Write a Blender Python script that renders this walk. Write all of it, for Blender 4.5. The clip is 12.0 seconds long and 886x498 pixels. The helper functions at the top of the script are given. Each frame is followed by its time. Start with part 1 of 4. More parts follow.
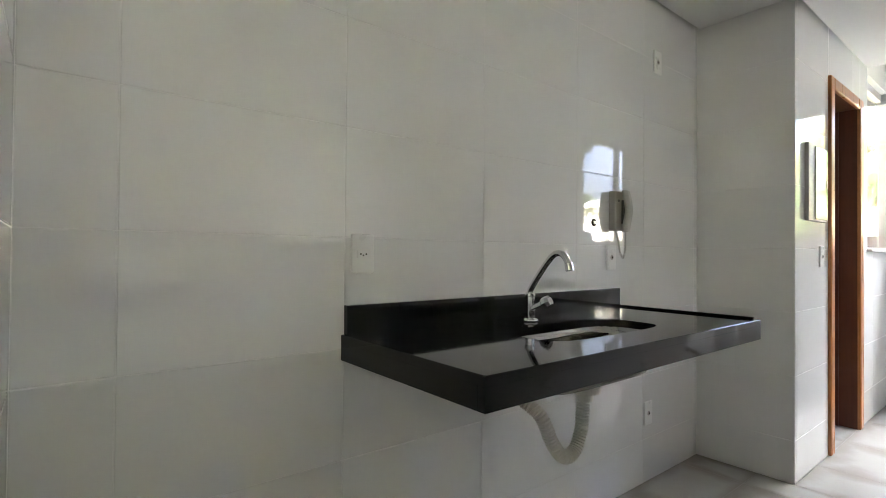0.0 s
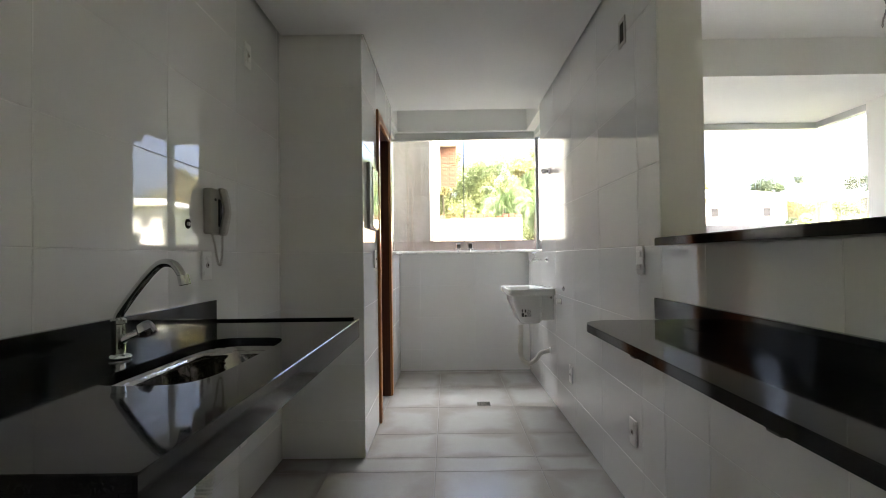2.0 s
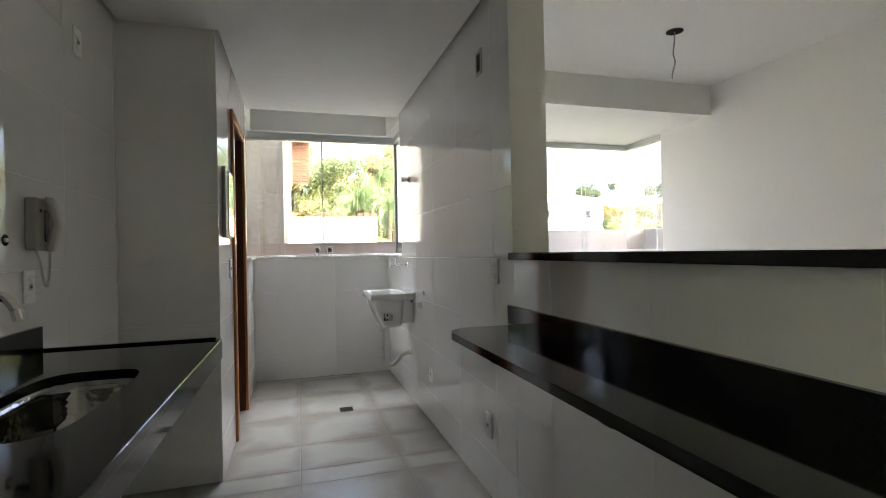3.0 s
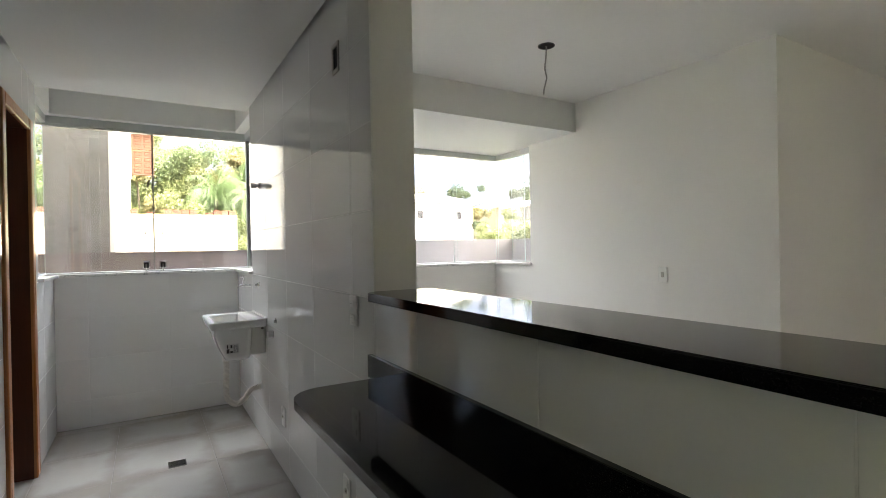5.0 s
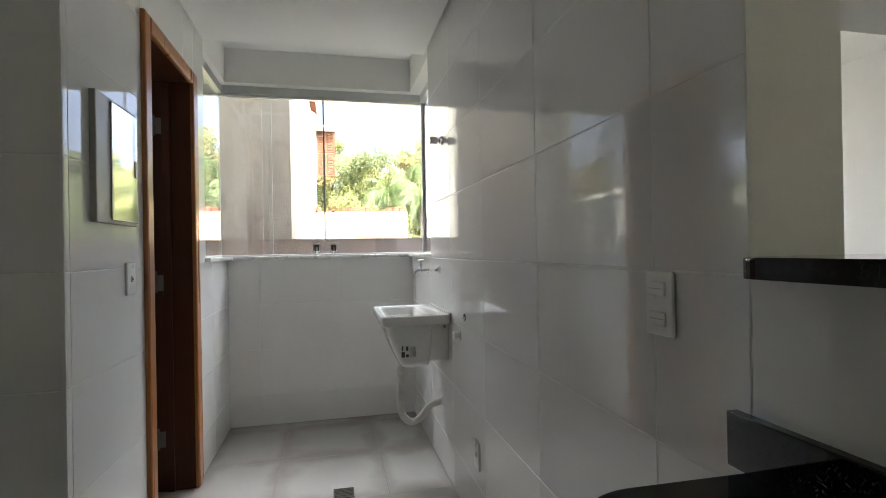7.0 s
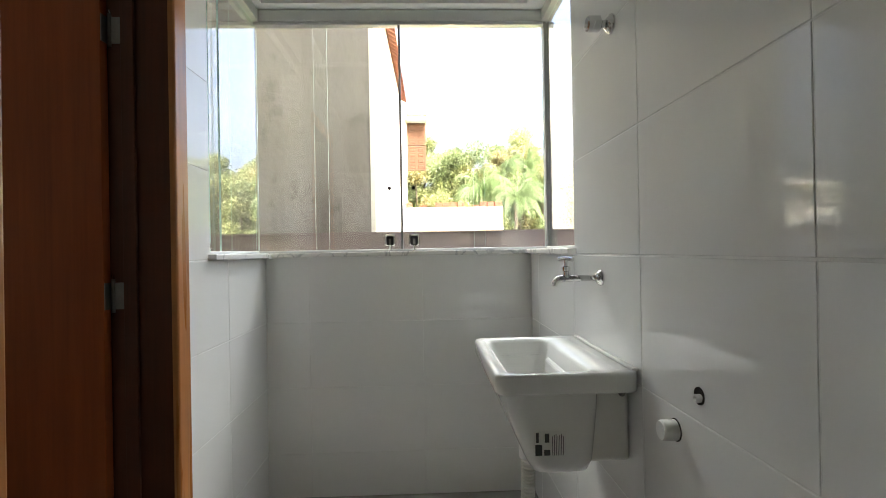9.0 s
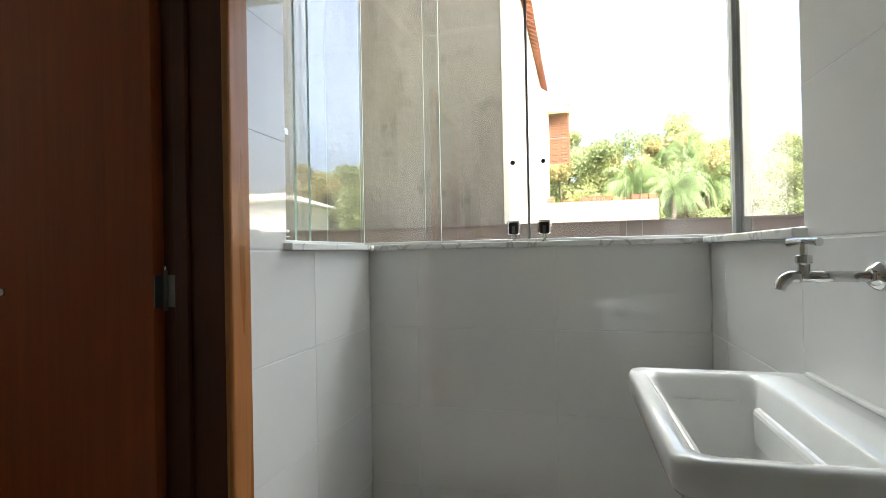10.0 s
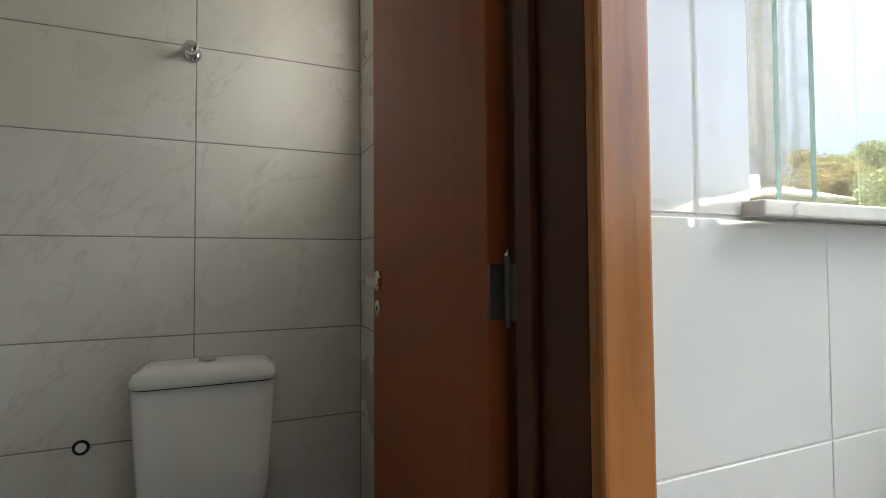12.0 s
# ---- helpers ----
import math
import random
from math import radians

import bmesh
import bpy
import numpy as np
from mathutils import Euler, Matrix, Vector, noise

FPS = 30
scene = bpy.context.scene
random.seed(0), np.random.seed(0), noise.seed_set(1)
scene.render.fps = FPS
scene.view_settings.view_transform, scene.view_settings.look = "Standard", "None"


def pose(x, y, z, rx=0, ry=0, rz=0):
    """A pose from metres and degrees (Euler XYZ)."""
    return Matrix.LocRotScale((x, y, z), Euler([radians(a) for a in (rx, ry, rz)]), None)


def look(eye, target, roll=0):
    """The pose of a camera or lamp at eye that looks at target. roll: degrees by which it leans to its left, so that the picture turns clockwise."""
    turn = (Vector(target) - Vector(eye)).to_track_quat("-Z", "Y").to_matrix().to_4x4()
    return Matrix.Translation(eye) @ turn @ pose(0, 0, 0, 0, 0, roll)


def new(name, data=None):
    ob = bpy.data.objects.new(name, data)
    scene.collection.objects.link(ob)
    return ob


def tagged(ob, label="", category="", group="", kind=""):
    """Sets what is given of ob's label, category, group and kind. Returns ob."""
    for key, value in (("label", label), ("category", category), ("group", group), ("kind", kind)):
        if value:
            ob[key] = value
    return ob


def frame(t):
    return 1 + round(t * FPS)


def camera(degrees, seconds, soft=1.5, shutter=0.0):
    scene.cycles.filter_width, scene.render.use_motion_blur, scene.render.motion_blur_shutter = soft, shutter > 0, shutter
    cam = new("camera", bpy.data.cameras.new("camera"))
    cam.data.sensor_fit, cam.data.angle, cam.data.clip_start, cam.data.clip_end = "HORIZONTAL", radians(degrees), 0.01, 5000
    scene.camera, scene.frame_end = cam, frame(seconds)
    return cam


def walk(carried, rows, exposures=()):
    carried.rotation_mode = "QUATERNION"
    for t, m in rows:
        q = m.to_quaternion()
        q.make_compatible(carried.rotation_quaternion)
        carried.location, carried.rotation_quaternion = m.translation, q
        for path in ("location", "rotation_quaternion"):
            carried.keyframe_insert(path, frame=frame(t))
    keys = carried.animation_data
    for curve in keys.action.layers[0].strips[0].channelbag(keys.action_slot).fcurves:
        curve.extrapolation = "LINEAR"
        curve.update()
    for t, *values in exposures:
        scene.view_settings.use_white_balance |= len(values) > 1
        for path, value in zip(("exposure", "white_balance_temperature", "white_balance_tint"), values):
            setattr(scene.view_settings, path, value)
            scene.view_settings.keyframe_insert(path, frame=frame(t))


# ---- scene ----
cam = camera(84.3, 12.0, 0.75)
PATH = [
    (0, (-0.398, 0.069, 1.114), (0.854, 1.628, 1.136), 0.5),
    (0.5, (-0.385, 0.156, 1.105), (1.138, 1.451, 1.128), 0.3),
    (1, (-0.376, 0.226, 1.09), (1.395, 1.155, 1.114), -0.1),
    (1.5, (-0.323, 0.309, 1.105), (1.62, 0.783, 1.133), -0.6),
    (2, (-0.309, 0.387, 1.125), (1.691, 0.404, 1.159), -0.8),
    (2.5, (-0.342, 0.459, 1.155), (1.633, 0.144, 1.18), -1.1),
    (3, (-0.376, 0.462, 1.196), (1.541, -0.108, 1.207), -1.2),
    (3.5, (-0.376, 0.464, 1.245), (1.479, -0.284, 1.246), -1.3),
    (5.5, (0.134, 0.221, 1.348), (1.832, -0.837, 1.338), -1.0),
    (6, (0.372, 0.208, 1.294), (2.16, -0.687, 1.287), -0.9),
    (6.5, (0.657, 0.143, 1.245), (2.554, -0.492, 1.248), -1.0),
    (7, (0.959, 0.161, 1.203), (2.909, -0.28, 1.207), -1.0),
    (9, (2.194, 0.095, 1.179), (4.192, 0.023, 1.186), -1.0),
    (9.5, (2.45, 0.051, 1.167), (4.441, 0.237, 1.175), -1.2),
    (10, (2.69, 0.052, 1.142), (4.625, 0.557, 1.158), -1.1),
    (10.5, (2.914, 0.155, 1.16), (4.739, 0.974, 1.178), -0.9),
    (11, (3.121, 0.214, 1.153), (4.66, 1.491, 1.159), -0.6),
    (11.5, (3.258, 0.294, 1.125), (4.397, 1.938, 1.166), -0.9),
    (12, (3.342, 0.426, 1.101), (4.121, 2.267, 1.162), -0.4),
]
walk(cam, [(t, look(eye, target, roll)) for t, eye, target, roll in PATH], exposures=[
    (0.0, 5.05, 6300, 14), (0.5, 4.65, 6300, 14), (1.0, 4.3, 6300, 13), (1.5, 4.15, 6300, 13), (2.0, 3.92, 6400, 13), (2.5, 3.75, 6400, 13), (3.5, 3.63, 6400, 13), (5.5, 3.5, 6400, 12), (7.0, 3.55, 6400, 12),
    (9.0, 3.43, 6650, 8), (10.0, 3.3, 6550, 6), (10.5, 3.15, 6500, 6), (11.2, 3.35, 6400, 5), (12.0, 3.72, 6600, 6)])

# ---- world, sun, exposure ----
world = bpy.data.worlds.new("sky")
scene.world = world
world.use_nodes = True
wn = world.node_tree.nodes
sky = wn.new("ShaderNodeTexSky")
sky.sky_type, sky.sun_disc = "NISHITA", False
SUN = Vector((-0.52, -0.36, 0.77)).normalized()
sky.sun_elevation = math.asin(SUN.z)
sky.sun_rotation = math.atan2(SUN.x, SUN.y)
sky.dust_density, sky.air_density, sky.ozone_density = 10.0, 0.6, 0.5
world.node_tree.links.new(sky.outputs[0], wn["Background"].inputs[0])
wn["Background"].inputs[1].default_value = 0.15
sun = new("sun", bpy.data.lights.new("sun", "SUN"))
sun.data.energy, sun.data.angle, sun.data.color = 2.3, radians(0.6), (1.0, 0.95, 0.87)
sun.matrix_world = look(SUN * 30, (0, 0, 0))


def sky_fill(name, eye, target, w, h, watts, colour, spread=180):
    """An area lamp added to boost the sky's light that comes through a window."""
    ob = new(name, bpy.data.lights.new(name, "AREA"))
    ob.data.shape, ob.data.size, ob.data.size_y = "RECTANGLE", w, h
    ob.data.energy, ob.data.color, ob.data.spread = watts, colour, radians(spread)
    ob.matrix_world = look(eye, target)
    return ob


# The laundry and living fills hang outside, out of view, to brighten the rooms.
sky_fill("laundry_skylight", (6.6, 0.1, 4.3), (3.6, 0.15, 1.6), 2.6, 1.2, 5.4, (0.95, 0.98, 1.0), 95)
sky_fill("living_skylight", (5.7, -3.3, 4.3), (3.9, -2.2, 1.5), 2.4, 1.4, 4.5, (0.98, 0.99, 0.98), 50)
sky_fill("bathroom_skylight", (3.86, 1.6, 1.85), (3.0, 1.6, 1.6), 0.5, 0.48, 0.23, (1.0, 0.97, 0.9))


# ---- materials ----
def mat(name, base, rough=0.5, metal=0.0, vary=0.06, scale=6.0, fine=120.0, bump=0.0, bscale=60.0, rvary=0.05, obrand=0.0, coat=0.0, spec=0.5, stretch=None):
    """A surface with two scales of variation in colour and roughness, and fine relief."""
    m = bpy.data.materials.new(name)
    m.use_nodes = True
    n, l = m.node_tree.nodes, m.node_tree.links
    b = n["Principled BSDF"]
    b.inputs["Metallic"].default_value = metal
    b.inputs["Coat Weight"].default_value = coat
    b.inputs["Coat Roughness"].default_value = 0.08
    b.inputs["Specular IOR Level"].default_value = spec
    tc = n.new("ShaderNodeTexCoord")
    big = n.new("ShaderNodeTexNoise")
    big.inputs["Scale"].default_value = scale
    big.inputs["Detail"].default_value = 4
    small = n.new("ShaderNodeTexNoise")
    small.inputs["Scale"].default_value = fine
    small.inputs["Detail"].default_value = 3
    geo = n.new("ShaderNodeNewGeometry")
    where = geo.outputs["Position"]
    if stretch:
        mp = n.new("ShaderNodeMapping")
        mp.inputs["Scale"].default_value = stretch
        l.new(where, mp.inputs["Vector"])
        where = mp.outputs[0]
    for t in (big, small):
        l.new(where, t.inputs["Vector"])
    mix = n.new("ShaderNodeMath")
    mix.operation = "MULTIPLY_ADD"
    l.new(big.outputs["Fac"], mix.inputs[0])
    mix.inputs[1].default_value = 0.65
    half = n.new("ShaderNodeMath")
    half.operation = "MULTIPLY"
    half.inputs[1].default_value = 0.35
    l.new(small.outputs["Fac"], half.inputs[0])
    l.new(half.outputs[0], mix.inputs[2])
    fac = mix.outputs[0]
    if obrand:
        oi = n.new("ShaderNodeObjectInfo")
        add = n.new("ShaderNodeMath")
        add.operation = "MULTIPLY_ADD"
        l.new(oi.outputs["Random"], add.inputs[0])
        add.inputs[1].default_value = obrand
        l.new(fac, add.inputs[2])
        fac = add.outputs[0]
    ramp = n.new("ShaderNodeMapRange")
    ramp.inputs["From Min"].default_value, ramp.inputs["From Max"].default_value = 0.3, 0.7 + obrand
    ramp.inputs["To Min"].default_value, ramp.inputs["To Max"].default_value = 1 - vary, 1 + vary
    l.new(fac, ramp.inputs["Value"])
    tint = n.new("ShaderNodeMix")
    tint.data_type, tint.blend_type = "RGBA", "MULTIPLY"
    tint.inputs["Factor"].default_value = 1.0
    tint.inputs["A"].default_value = (*base, 1)
    l.new(ramp.outputs[0], tint.inputs["B"])
    l.new(tint.outputs["Result"], b.inputs["Base Color"])
    rr = n.new("ShaderNodeMapRange")
    rr.inputs["From Min"].default_value, rr.inputs["From Max"].default_value = 0.3, 0.7
    rr.inputs["To Min"].default_value, rr.inputs["To Max"].default_value = max(0.0, rough - rvary), rough + rvary
    l.new(big.outputs["Fac"], rr.inputs["Value"])
    l.new(rr.outputs[0], b.inputs["Roughness"])
    if bump:
        bn = n.new("ShaderNodeTexNoise")
        bn.inputs["Scale"].default_value = bscale
        bn.inputs["Detail"].default_value = 3
        l.new(geo.outputs["Position"], bn.inputs["Vector"])
        bp = n.new("ShaderNodeBump")
        bp.inputs["Strength"].default_value = 1.0
        bp.inputs["Distance"].default_value = bump
        l.new(bn.outputs["Fac"], bp.inputs["Height"])
        l.new(bp.outputs["Normal"], b.inputs["Normal"])
    m["tint"] = tint.name
    return m


def layered(m, colour, scale, lo, hi, detail=6.0, stretch=(1, 1, 1), amount=1.0, distort=0.0, ridge=False, slant=0.0):
    """Lays a second colour over a material's base in patches (or thin veins) of a noise."""
    n, l = m.node_tree.nodes, m.node_tree.links
    b, src = n["Principled BSDF"], n[m["tint"]].outputs["Result"]
    geo = n.new("ShaderNodeNewGeometry")
    mp = n.new("ShaderNodeMapping")
    mp.inputs["Scale"].default_value = stretch
    if slant:
        mp.vector_type = "TEXTURE"
        mp.inputs["Scale"].default_value = [1 / v for v in stretch]
        mp.inputs["Rotation"].default_value = (radians(slant), radians(slant), 0)
    l.new(geo.outputs["Position"], mp.inputs["Vector"])
    t = n.new("ShaderNodeTexNoise")
    t.inputs["Scale"].default_value, t.inputs["Detail"].default_value, t.inputs["Distortion"].default_value = scale, detail, distort
    l.new(mp.outputs[0], t.inputs["Vector"])
    out = t.outputs["Fac"]
    if ridge:
        sub = n.new("ShaderNodeMath")
        sub.operation = "SUBTRACT"
        sub.inputs[1].default_value = 0.5
        l.new(out, sub.inputs[0])
        ab = n.new("ShaderNodeMath")
        ab.operation = "ABSOLUTE"
        l.new(sub.outputs[0], ab.inputs[0])
        out = ab.outputs[0]
    r = n.new("ShaderNodeMapRange")
    r.inputs["From Min"].default_value, r.inputs["From Max"].default_value = lo, hi
    r.inputs["To Min"].default_value, r.inputs["To Max"].default_value = 0.0, amount
    l.new(out, r.inputs["Value"])
    mx = n.new("ShaderNodeMix")
    mx.data_type = "RGBA"
    l.new(r.outputs[0], mx.inputs["Factor"])
    l.new(src, mx.inputs["A"])
    mx.inputs["B"].default_value = (*colour, 1)
    l.new(mx.outputs["Result"], b.inputs["Base Color"])
    m["tint"] = mx.name
    return m


TILE = mat("white glazed tile", (0.84, 0.84, 0.825), 0.025, vary=0.015, scale=3, rvary=0.012, bump=0.0002, bscale=5, obrand=0.1, spec=1.0)
GROUT = mat("pale grout", (0.80, 0.80, 0.785), 0.8, vary=0.08, scale=14, bump=0.001, bscale=300)
BTILE = layered(layered(mat("satin marble tile", (0.72, 0.70, 0.655), 0.28, vary=0.03, scale=2.5, obrand=0.2), (0.62, 0.59, 0.54), 1.6, 0.55, 0.8, detail=4, stretch=(2, 1, 1), amount=0.5, slant=38),
                (0.40, 0.36, 0.32), 1.5, 0.007, 0.0, detail=6, stretch=(2.6, 0.8, 0.8), amount=0.24, distort=0.3, ridge=True, slant=38)
FLOOR = layered(mat("grey porcelain floor", (0.44, 0.425, 0.40), 0.2, vary=0.06, scale=3.5, rvary=0.06, bump=0.0004, bscale=40, obrand=0.4),
                (0.40, 0.375, 0.345), 2.2, 0.5, 0.72, amount=0.6)


def edge_dirt(m, colour, reach, amount):
    """Uneven brownish cement haze left along the edges of each floor tile."""
    n, l = m.node_tree.nodes, m.node_tree.links
    tc = n.new("ShaderNodeTexCoord")
    sep = n.new("ShaderNodeSeparateXYZ")
    l.new(tc.outputs["Generated"], sep.inputs[0])

    def calc(op, p, q):
        k = n.new("ShaderNodeMath")
        k.operation = op
        for i, v in enumerate((p, q)):
            if isinstance(v, float):
                k.inputs[i].default_value = v
            else:
                l.new(v, k.inputs[i])
        return k.outputs[0]

    sides = [calc("MINIMUM", sep.outputs[i], calc("SUBTRACT", 1.0, sep.outputs[i])) for i in (0, 1)]
    near = calc("MINIMUM", *sides)
    t = n.new("ShaderNodeTexNoise")
    t.inputs["Scale"].default_value, t.inputs["Detail"].default_value = 2.3, 6
    g = n.new("ShaderNodeNewGeometry")
    l.new(g.outputs["Position"], t.inputs["Vector"])
    near = calc("ADD", near, calc("MULTIPLY", calc("SUBTRACT", t.outputs["Fac"], 0.5), 0.85))
    r = n.new("ShaderNodeMapRange")
    r.interpolation_type = "SMOOTHSTEP"
    r.inputs["From Min"].default_value, r.inputs["From Max"].default_value = reach, -0.02
    r.inputs["To Min"].default_value, r.inputs["To Max"].default_value = 0.0, amount
    l.new(near, r.inputs["Value"])
    mx = n.new("ShaderNodeMix")
    mx.data_type = "RGBA"
    l.new(r.outputs[0], mx.inputs["Factor"])
    l.new(n[m["tint"]].outputs["Result"], mx.inputs["A"])
    mx.inputs["B"].default_value = (*colour, 1)
    l.new(mx.outputs["Result"], n["Principled BSDF"].inputs["Base Color"])
    m["tint"] = mx.name
    return m


edge_dirt(FLOOR, (0.24, 0.205, 0.17), 0.24, 0.5)
BGROUT = mat("dark bathroom grout", (0.30, 0.28, 0.26), 0.85, vary=0.12, scale=20)
HINGE = mat("dull steel", (0.22, 0.21, 0.20), 0.4, 1.0, vary=0.1, scale=40)
FGROUT = mat("grey floor grout", (0.30, 0.29, 0.27), 0.85, vary=0.12, scale=20)
PAINT = mat("white wall paint", (0.83, 0.82, 0.79), 0.55, vary=0.02, scale=1.5, fine=60, bump=0.0006, bscale=160)
CEIL = mat("white ceiling paint", (0.84, 0.84, 0.82), 0.7, vary=0.02, scale=1.2, fine=40, bump=0.0008, bscale=90)
GRANITE = layered(mat("black granite", (0.004, 0.004, 0.0042), 0.06, vary=0.3, scale=90, fine=600, rvary=0.02, spec=0.45), (0.04, 0.04, 0.039), 380, 0.585, 0.685, amount=0.9)
MARBLE = layered(mat("white marble sill", (0.78, 0.77, 0.74), 0.22, vary=0.05, scale=8), (0.33, 0.33, 0.34), 5.0, 0.03, 0.0, stretch=(1, 1, 1), amount=0.7, distort=1.2, ridge=True)
LEAF = mat("red-brown varnished door", (0.30, 0.072, 0.017), 0.42, vary=0.2, scale=5.0, fine=16, rvary=0.04, stretch=(7, 7, 0.3), spec=0.3)
CASING = mat("orange varnished casing", (0.42, 0.165, 0.05), 0.30, vary=0.2, scale=5.0, fine=16, rvary=0.05, stretch=(7, 7, 0.3))
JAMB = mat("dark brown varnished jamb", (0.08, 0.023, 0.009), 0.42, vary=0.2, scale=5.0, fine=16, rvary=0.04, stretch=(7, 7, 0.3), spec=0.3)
ALU = mat("anodised aluminium", (0.60, 0.61, 0.605), 0.42, 0.75, vary=0.04, scale=20)
POST = mat("grey aluminium", (0.24, 0.25, 0.245), 0.45, 0.3, vary=0.05, scale=20)
CHROME = mat("chrome", (0.66, 0.66, 0.66), 0.07, 1.0, vary=0.03, scale=30, rvary=0.03)
STEEL = mat("stainless steel", (0.36, 0.35, 0.34), 0.09, 1.0, vary=0.08, scale=18, rvary=0.04, bump=0.006, bscale=9)
IRON = mat("black painted iron", (0.015, 0.015, 0.015), 0.4, vary=0.2, scale=40)
PLASTIC = mat("white plastic", (0.82, 0.82, 0.80), 0.3, vary=0.02, scale=20)
OLDPLASTIC = mat("grey-white plastic", (0.44, 0.425, 0.385), 0.38, vary=0.03, scale=20)
HOSE = mat("cream corrugated plastic", (0.70, 0.68, 0.62), 0.42, vary=0.05, scale=40)
CERAMIC = mat("white glazed ceramic", (0.82, 0.82, 0.80), 0.06, vary=0.02, scale=8, rvary=0.02, bump=0.0006, bscale=12)
BLACK = mat("black plastic", (0.012, 0.012, 0.013), 0.35, vary=0.2, scale=50)
INK = mat("grey print", (0.05, 0.05, 0.05), 0.6, vary=0.1, scale=50)
PAPER = mat("pale sticker", (0.74, 0.74, 0.72), 0.5, vary=0.05, scale=40)
# Near-black; colours in the shade of shallow holes and gaps, also dark rings.
HOLE = mat("cavity shade and rings", (0.02, 0.016, 0.013), 0.9, vary=0.3, scale=60)
CABLE = mat("twisted grey cable", (0.32, 0.31, 0.29), 0.5, vary=0.2, scale=90)
CONCRETE = layered(layered(mat("weathered cement render", (0.235, 0.223, 0.214), 0.9, vary=0.16, scale=1.2, fine=30, bump=0.006, bscale=14),
                           (0.12, 0.105, 0.095), 1.1, 0.48, 0.66, stretch=(1, 1.5, 0.45), amount=0.6), (0.10, 0.09, 0.082), 5.0, 0.6, 0.72, amount=0.55)
LIME = layered(mat("white limewash", (0.80, 0.78, 0.72), 0.85, vary=0.05, scale=1.0, bump=0.004, bscale=10), (0.55, 0.52, 0.46), 0.8, 0.6, 0.85, stretch=(1, 1, 0.4), amount=0.5)
CREAM = layered(mat("cream render", (0.50, 0.43, 0.30), 0.9, vary=0.08, scale=1.2, bump=0.004, bscale=10), (0.55, 0.45, 0.33), 1.4, 0.58, 0.85, amount=0.5)
LILAC = mat("pale lilac render", (0.50, 0.47, 0.48), 0.85, vary=0.08, scale=2, bump=0.002, bscale=40)
MAUVE = layered(mat("faded mauve render", (0.20, 0.16, 0.168), 0.85, vary=0.1, scale=3, bump=0.002, bscale=40), (0.145, 0.118, 0.125), 4.0, 0.5, 0.8, stretch=(1, 1, 0.3), amount=0.6)
TERRA = mat("terracotta", (0.13, 0.036, 0.016), 0.8, vary=0.3, scale=3, fine=20, obrand=0.5)
ROOFTILE = mat("sunlit clay roof tile", (0.20, 0.072, 0.036), 0.85, vary=0.3, scale=3, fine=20, obrand=0.5)
SHUTTER = mat("red-brown shutter wood", (0.078, 0.030, 0.010), 0.75, vary=0.25, scale=3, fine=20)
BARK = mat("grey bark", (0.14, 0.11, 0.085), 0.9, vary=0.25, scale=6, bump=0.02, bscale=18)
SOIL = layered(mat("grassy hillside", (0.09, 0.11, 0.045), 0.95, vary=0.3, scale=0.3, fine=4, bump=0.03, bscale=3), (0.19, 0.14, 0.08), 0.25, 0.5, 0.75, amount=0.7)


def leafmat(name, a, b):
    m = mat(name, a, 0.55, vary=0.25, scale=0.8, fine=5)
    n, l = m.node_tree.nodes, m.node_tree.links
    g = n.new("ShaderNodeNewGeometry")
    mx = n.new("ShaderNodeMix")
    mx.data_type = "RGBA"
    l.new(g.outputs["Random Per Island"], mx.inputs["Factor"])
    l.new(n[m["tint"]].outputs["Result"], mx.inputs["A"])
    mx.inputs["B"].default_value = (*b, 1)
    p = n["Principled BSDF"]
    l.new(mx.outputs["Result"], p.inputs["Base Color"])
    tr = n.new("ShaderNodeBsdfTranslucent")
    l.new(mx.outputs["Result"], tr.inputs["Color"])
    ms = n.new("ShaderNodeMixShader")
    ms.inputs[0].default_value = 0.5
    l.new(p.outputs[0], ms.inputs[1])
    l.new(tr.outputs[0], ms.inputs[2])
    l.new(ms.outputs[0], n["Material Output"].inputs["Surface"])
    return m


LEAVES = leafmat("mixed green leaves", (0.19, 0.23, 0.09), (0.32, 0.34, 0.15))
LEAVES2 = leafmat("fresh green leaves", (0.15, 0.20, 0.09), (0.25, 0.29, 0.14))
DARKLEAF = leafmat("dark green leaves", (0.05, 0.075, 0.035), (0.10, 0.125, 0.05))
FROND = leafmat("palm leaflets", (0.10, 0.16, 0.06), (0.19, 0.25, 0.10))
DRY = leafmat("yellowing leaves", (0.24, 0.23, 0.09), (0.30, 0.25, 0.12))

GLASS = bpy.data.materials.new("clear window glass")
GLASS.use_nodes = True
gb = GLASS.node_tree.nodes["Principled BSDF"]
gb.inputs["Base Color"].default_value = (0.97, 0.99, 0.985, 1)
gb.inputs["Roughness"].default_value = 0.0
gb.inputs["IOR"].default_value = 1.48
gb.inputs["Transmission Weight"].default_value = 1.0
EDGE = mat("ground glass edge", (0.55, 0.74, 0.71), 0.35, vary=0.05, scale=30)
SMOKE = bpy.data.materials.new("clear acrylic")
SMOKE.use_nodes = True
gb = SMOKE.node_tree.nodes["Principled BSDF"]
gb.inputs["Base Color"].default_value = (0.75, 0.75, 0.74, 1)
gb.inputs["Roughness"].default_value = 0.05
gb.inputs["Transmission Weight"].default_value = 0.7
FROST = bpy.data.materials.new("frosted glass")
FROST.use_nodes = True
gb = FROST.node_tree.nodes["Principled BSDF"]
gb.inputs["Base Color"].default_value = (0.95, 0.96, 0.96, 1)
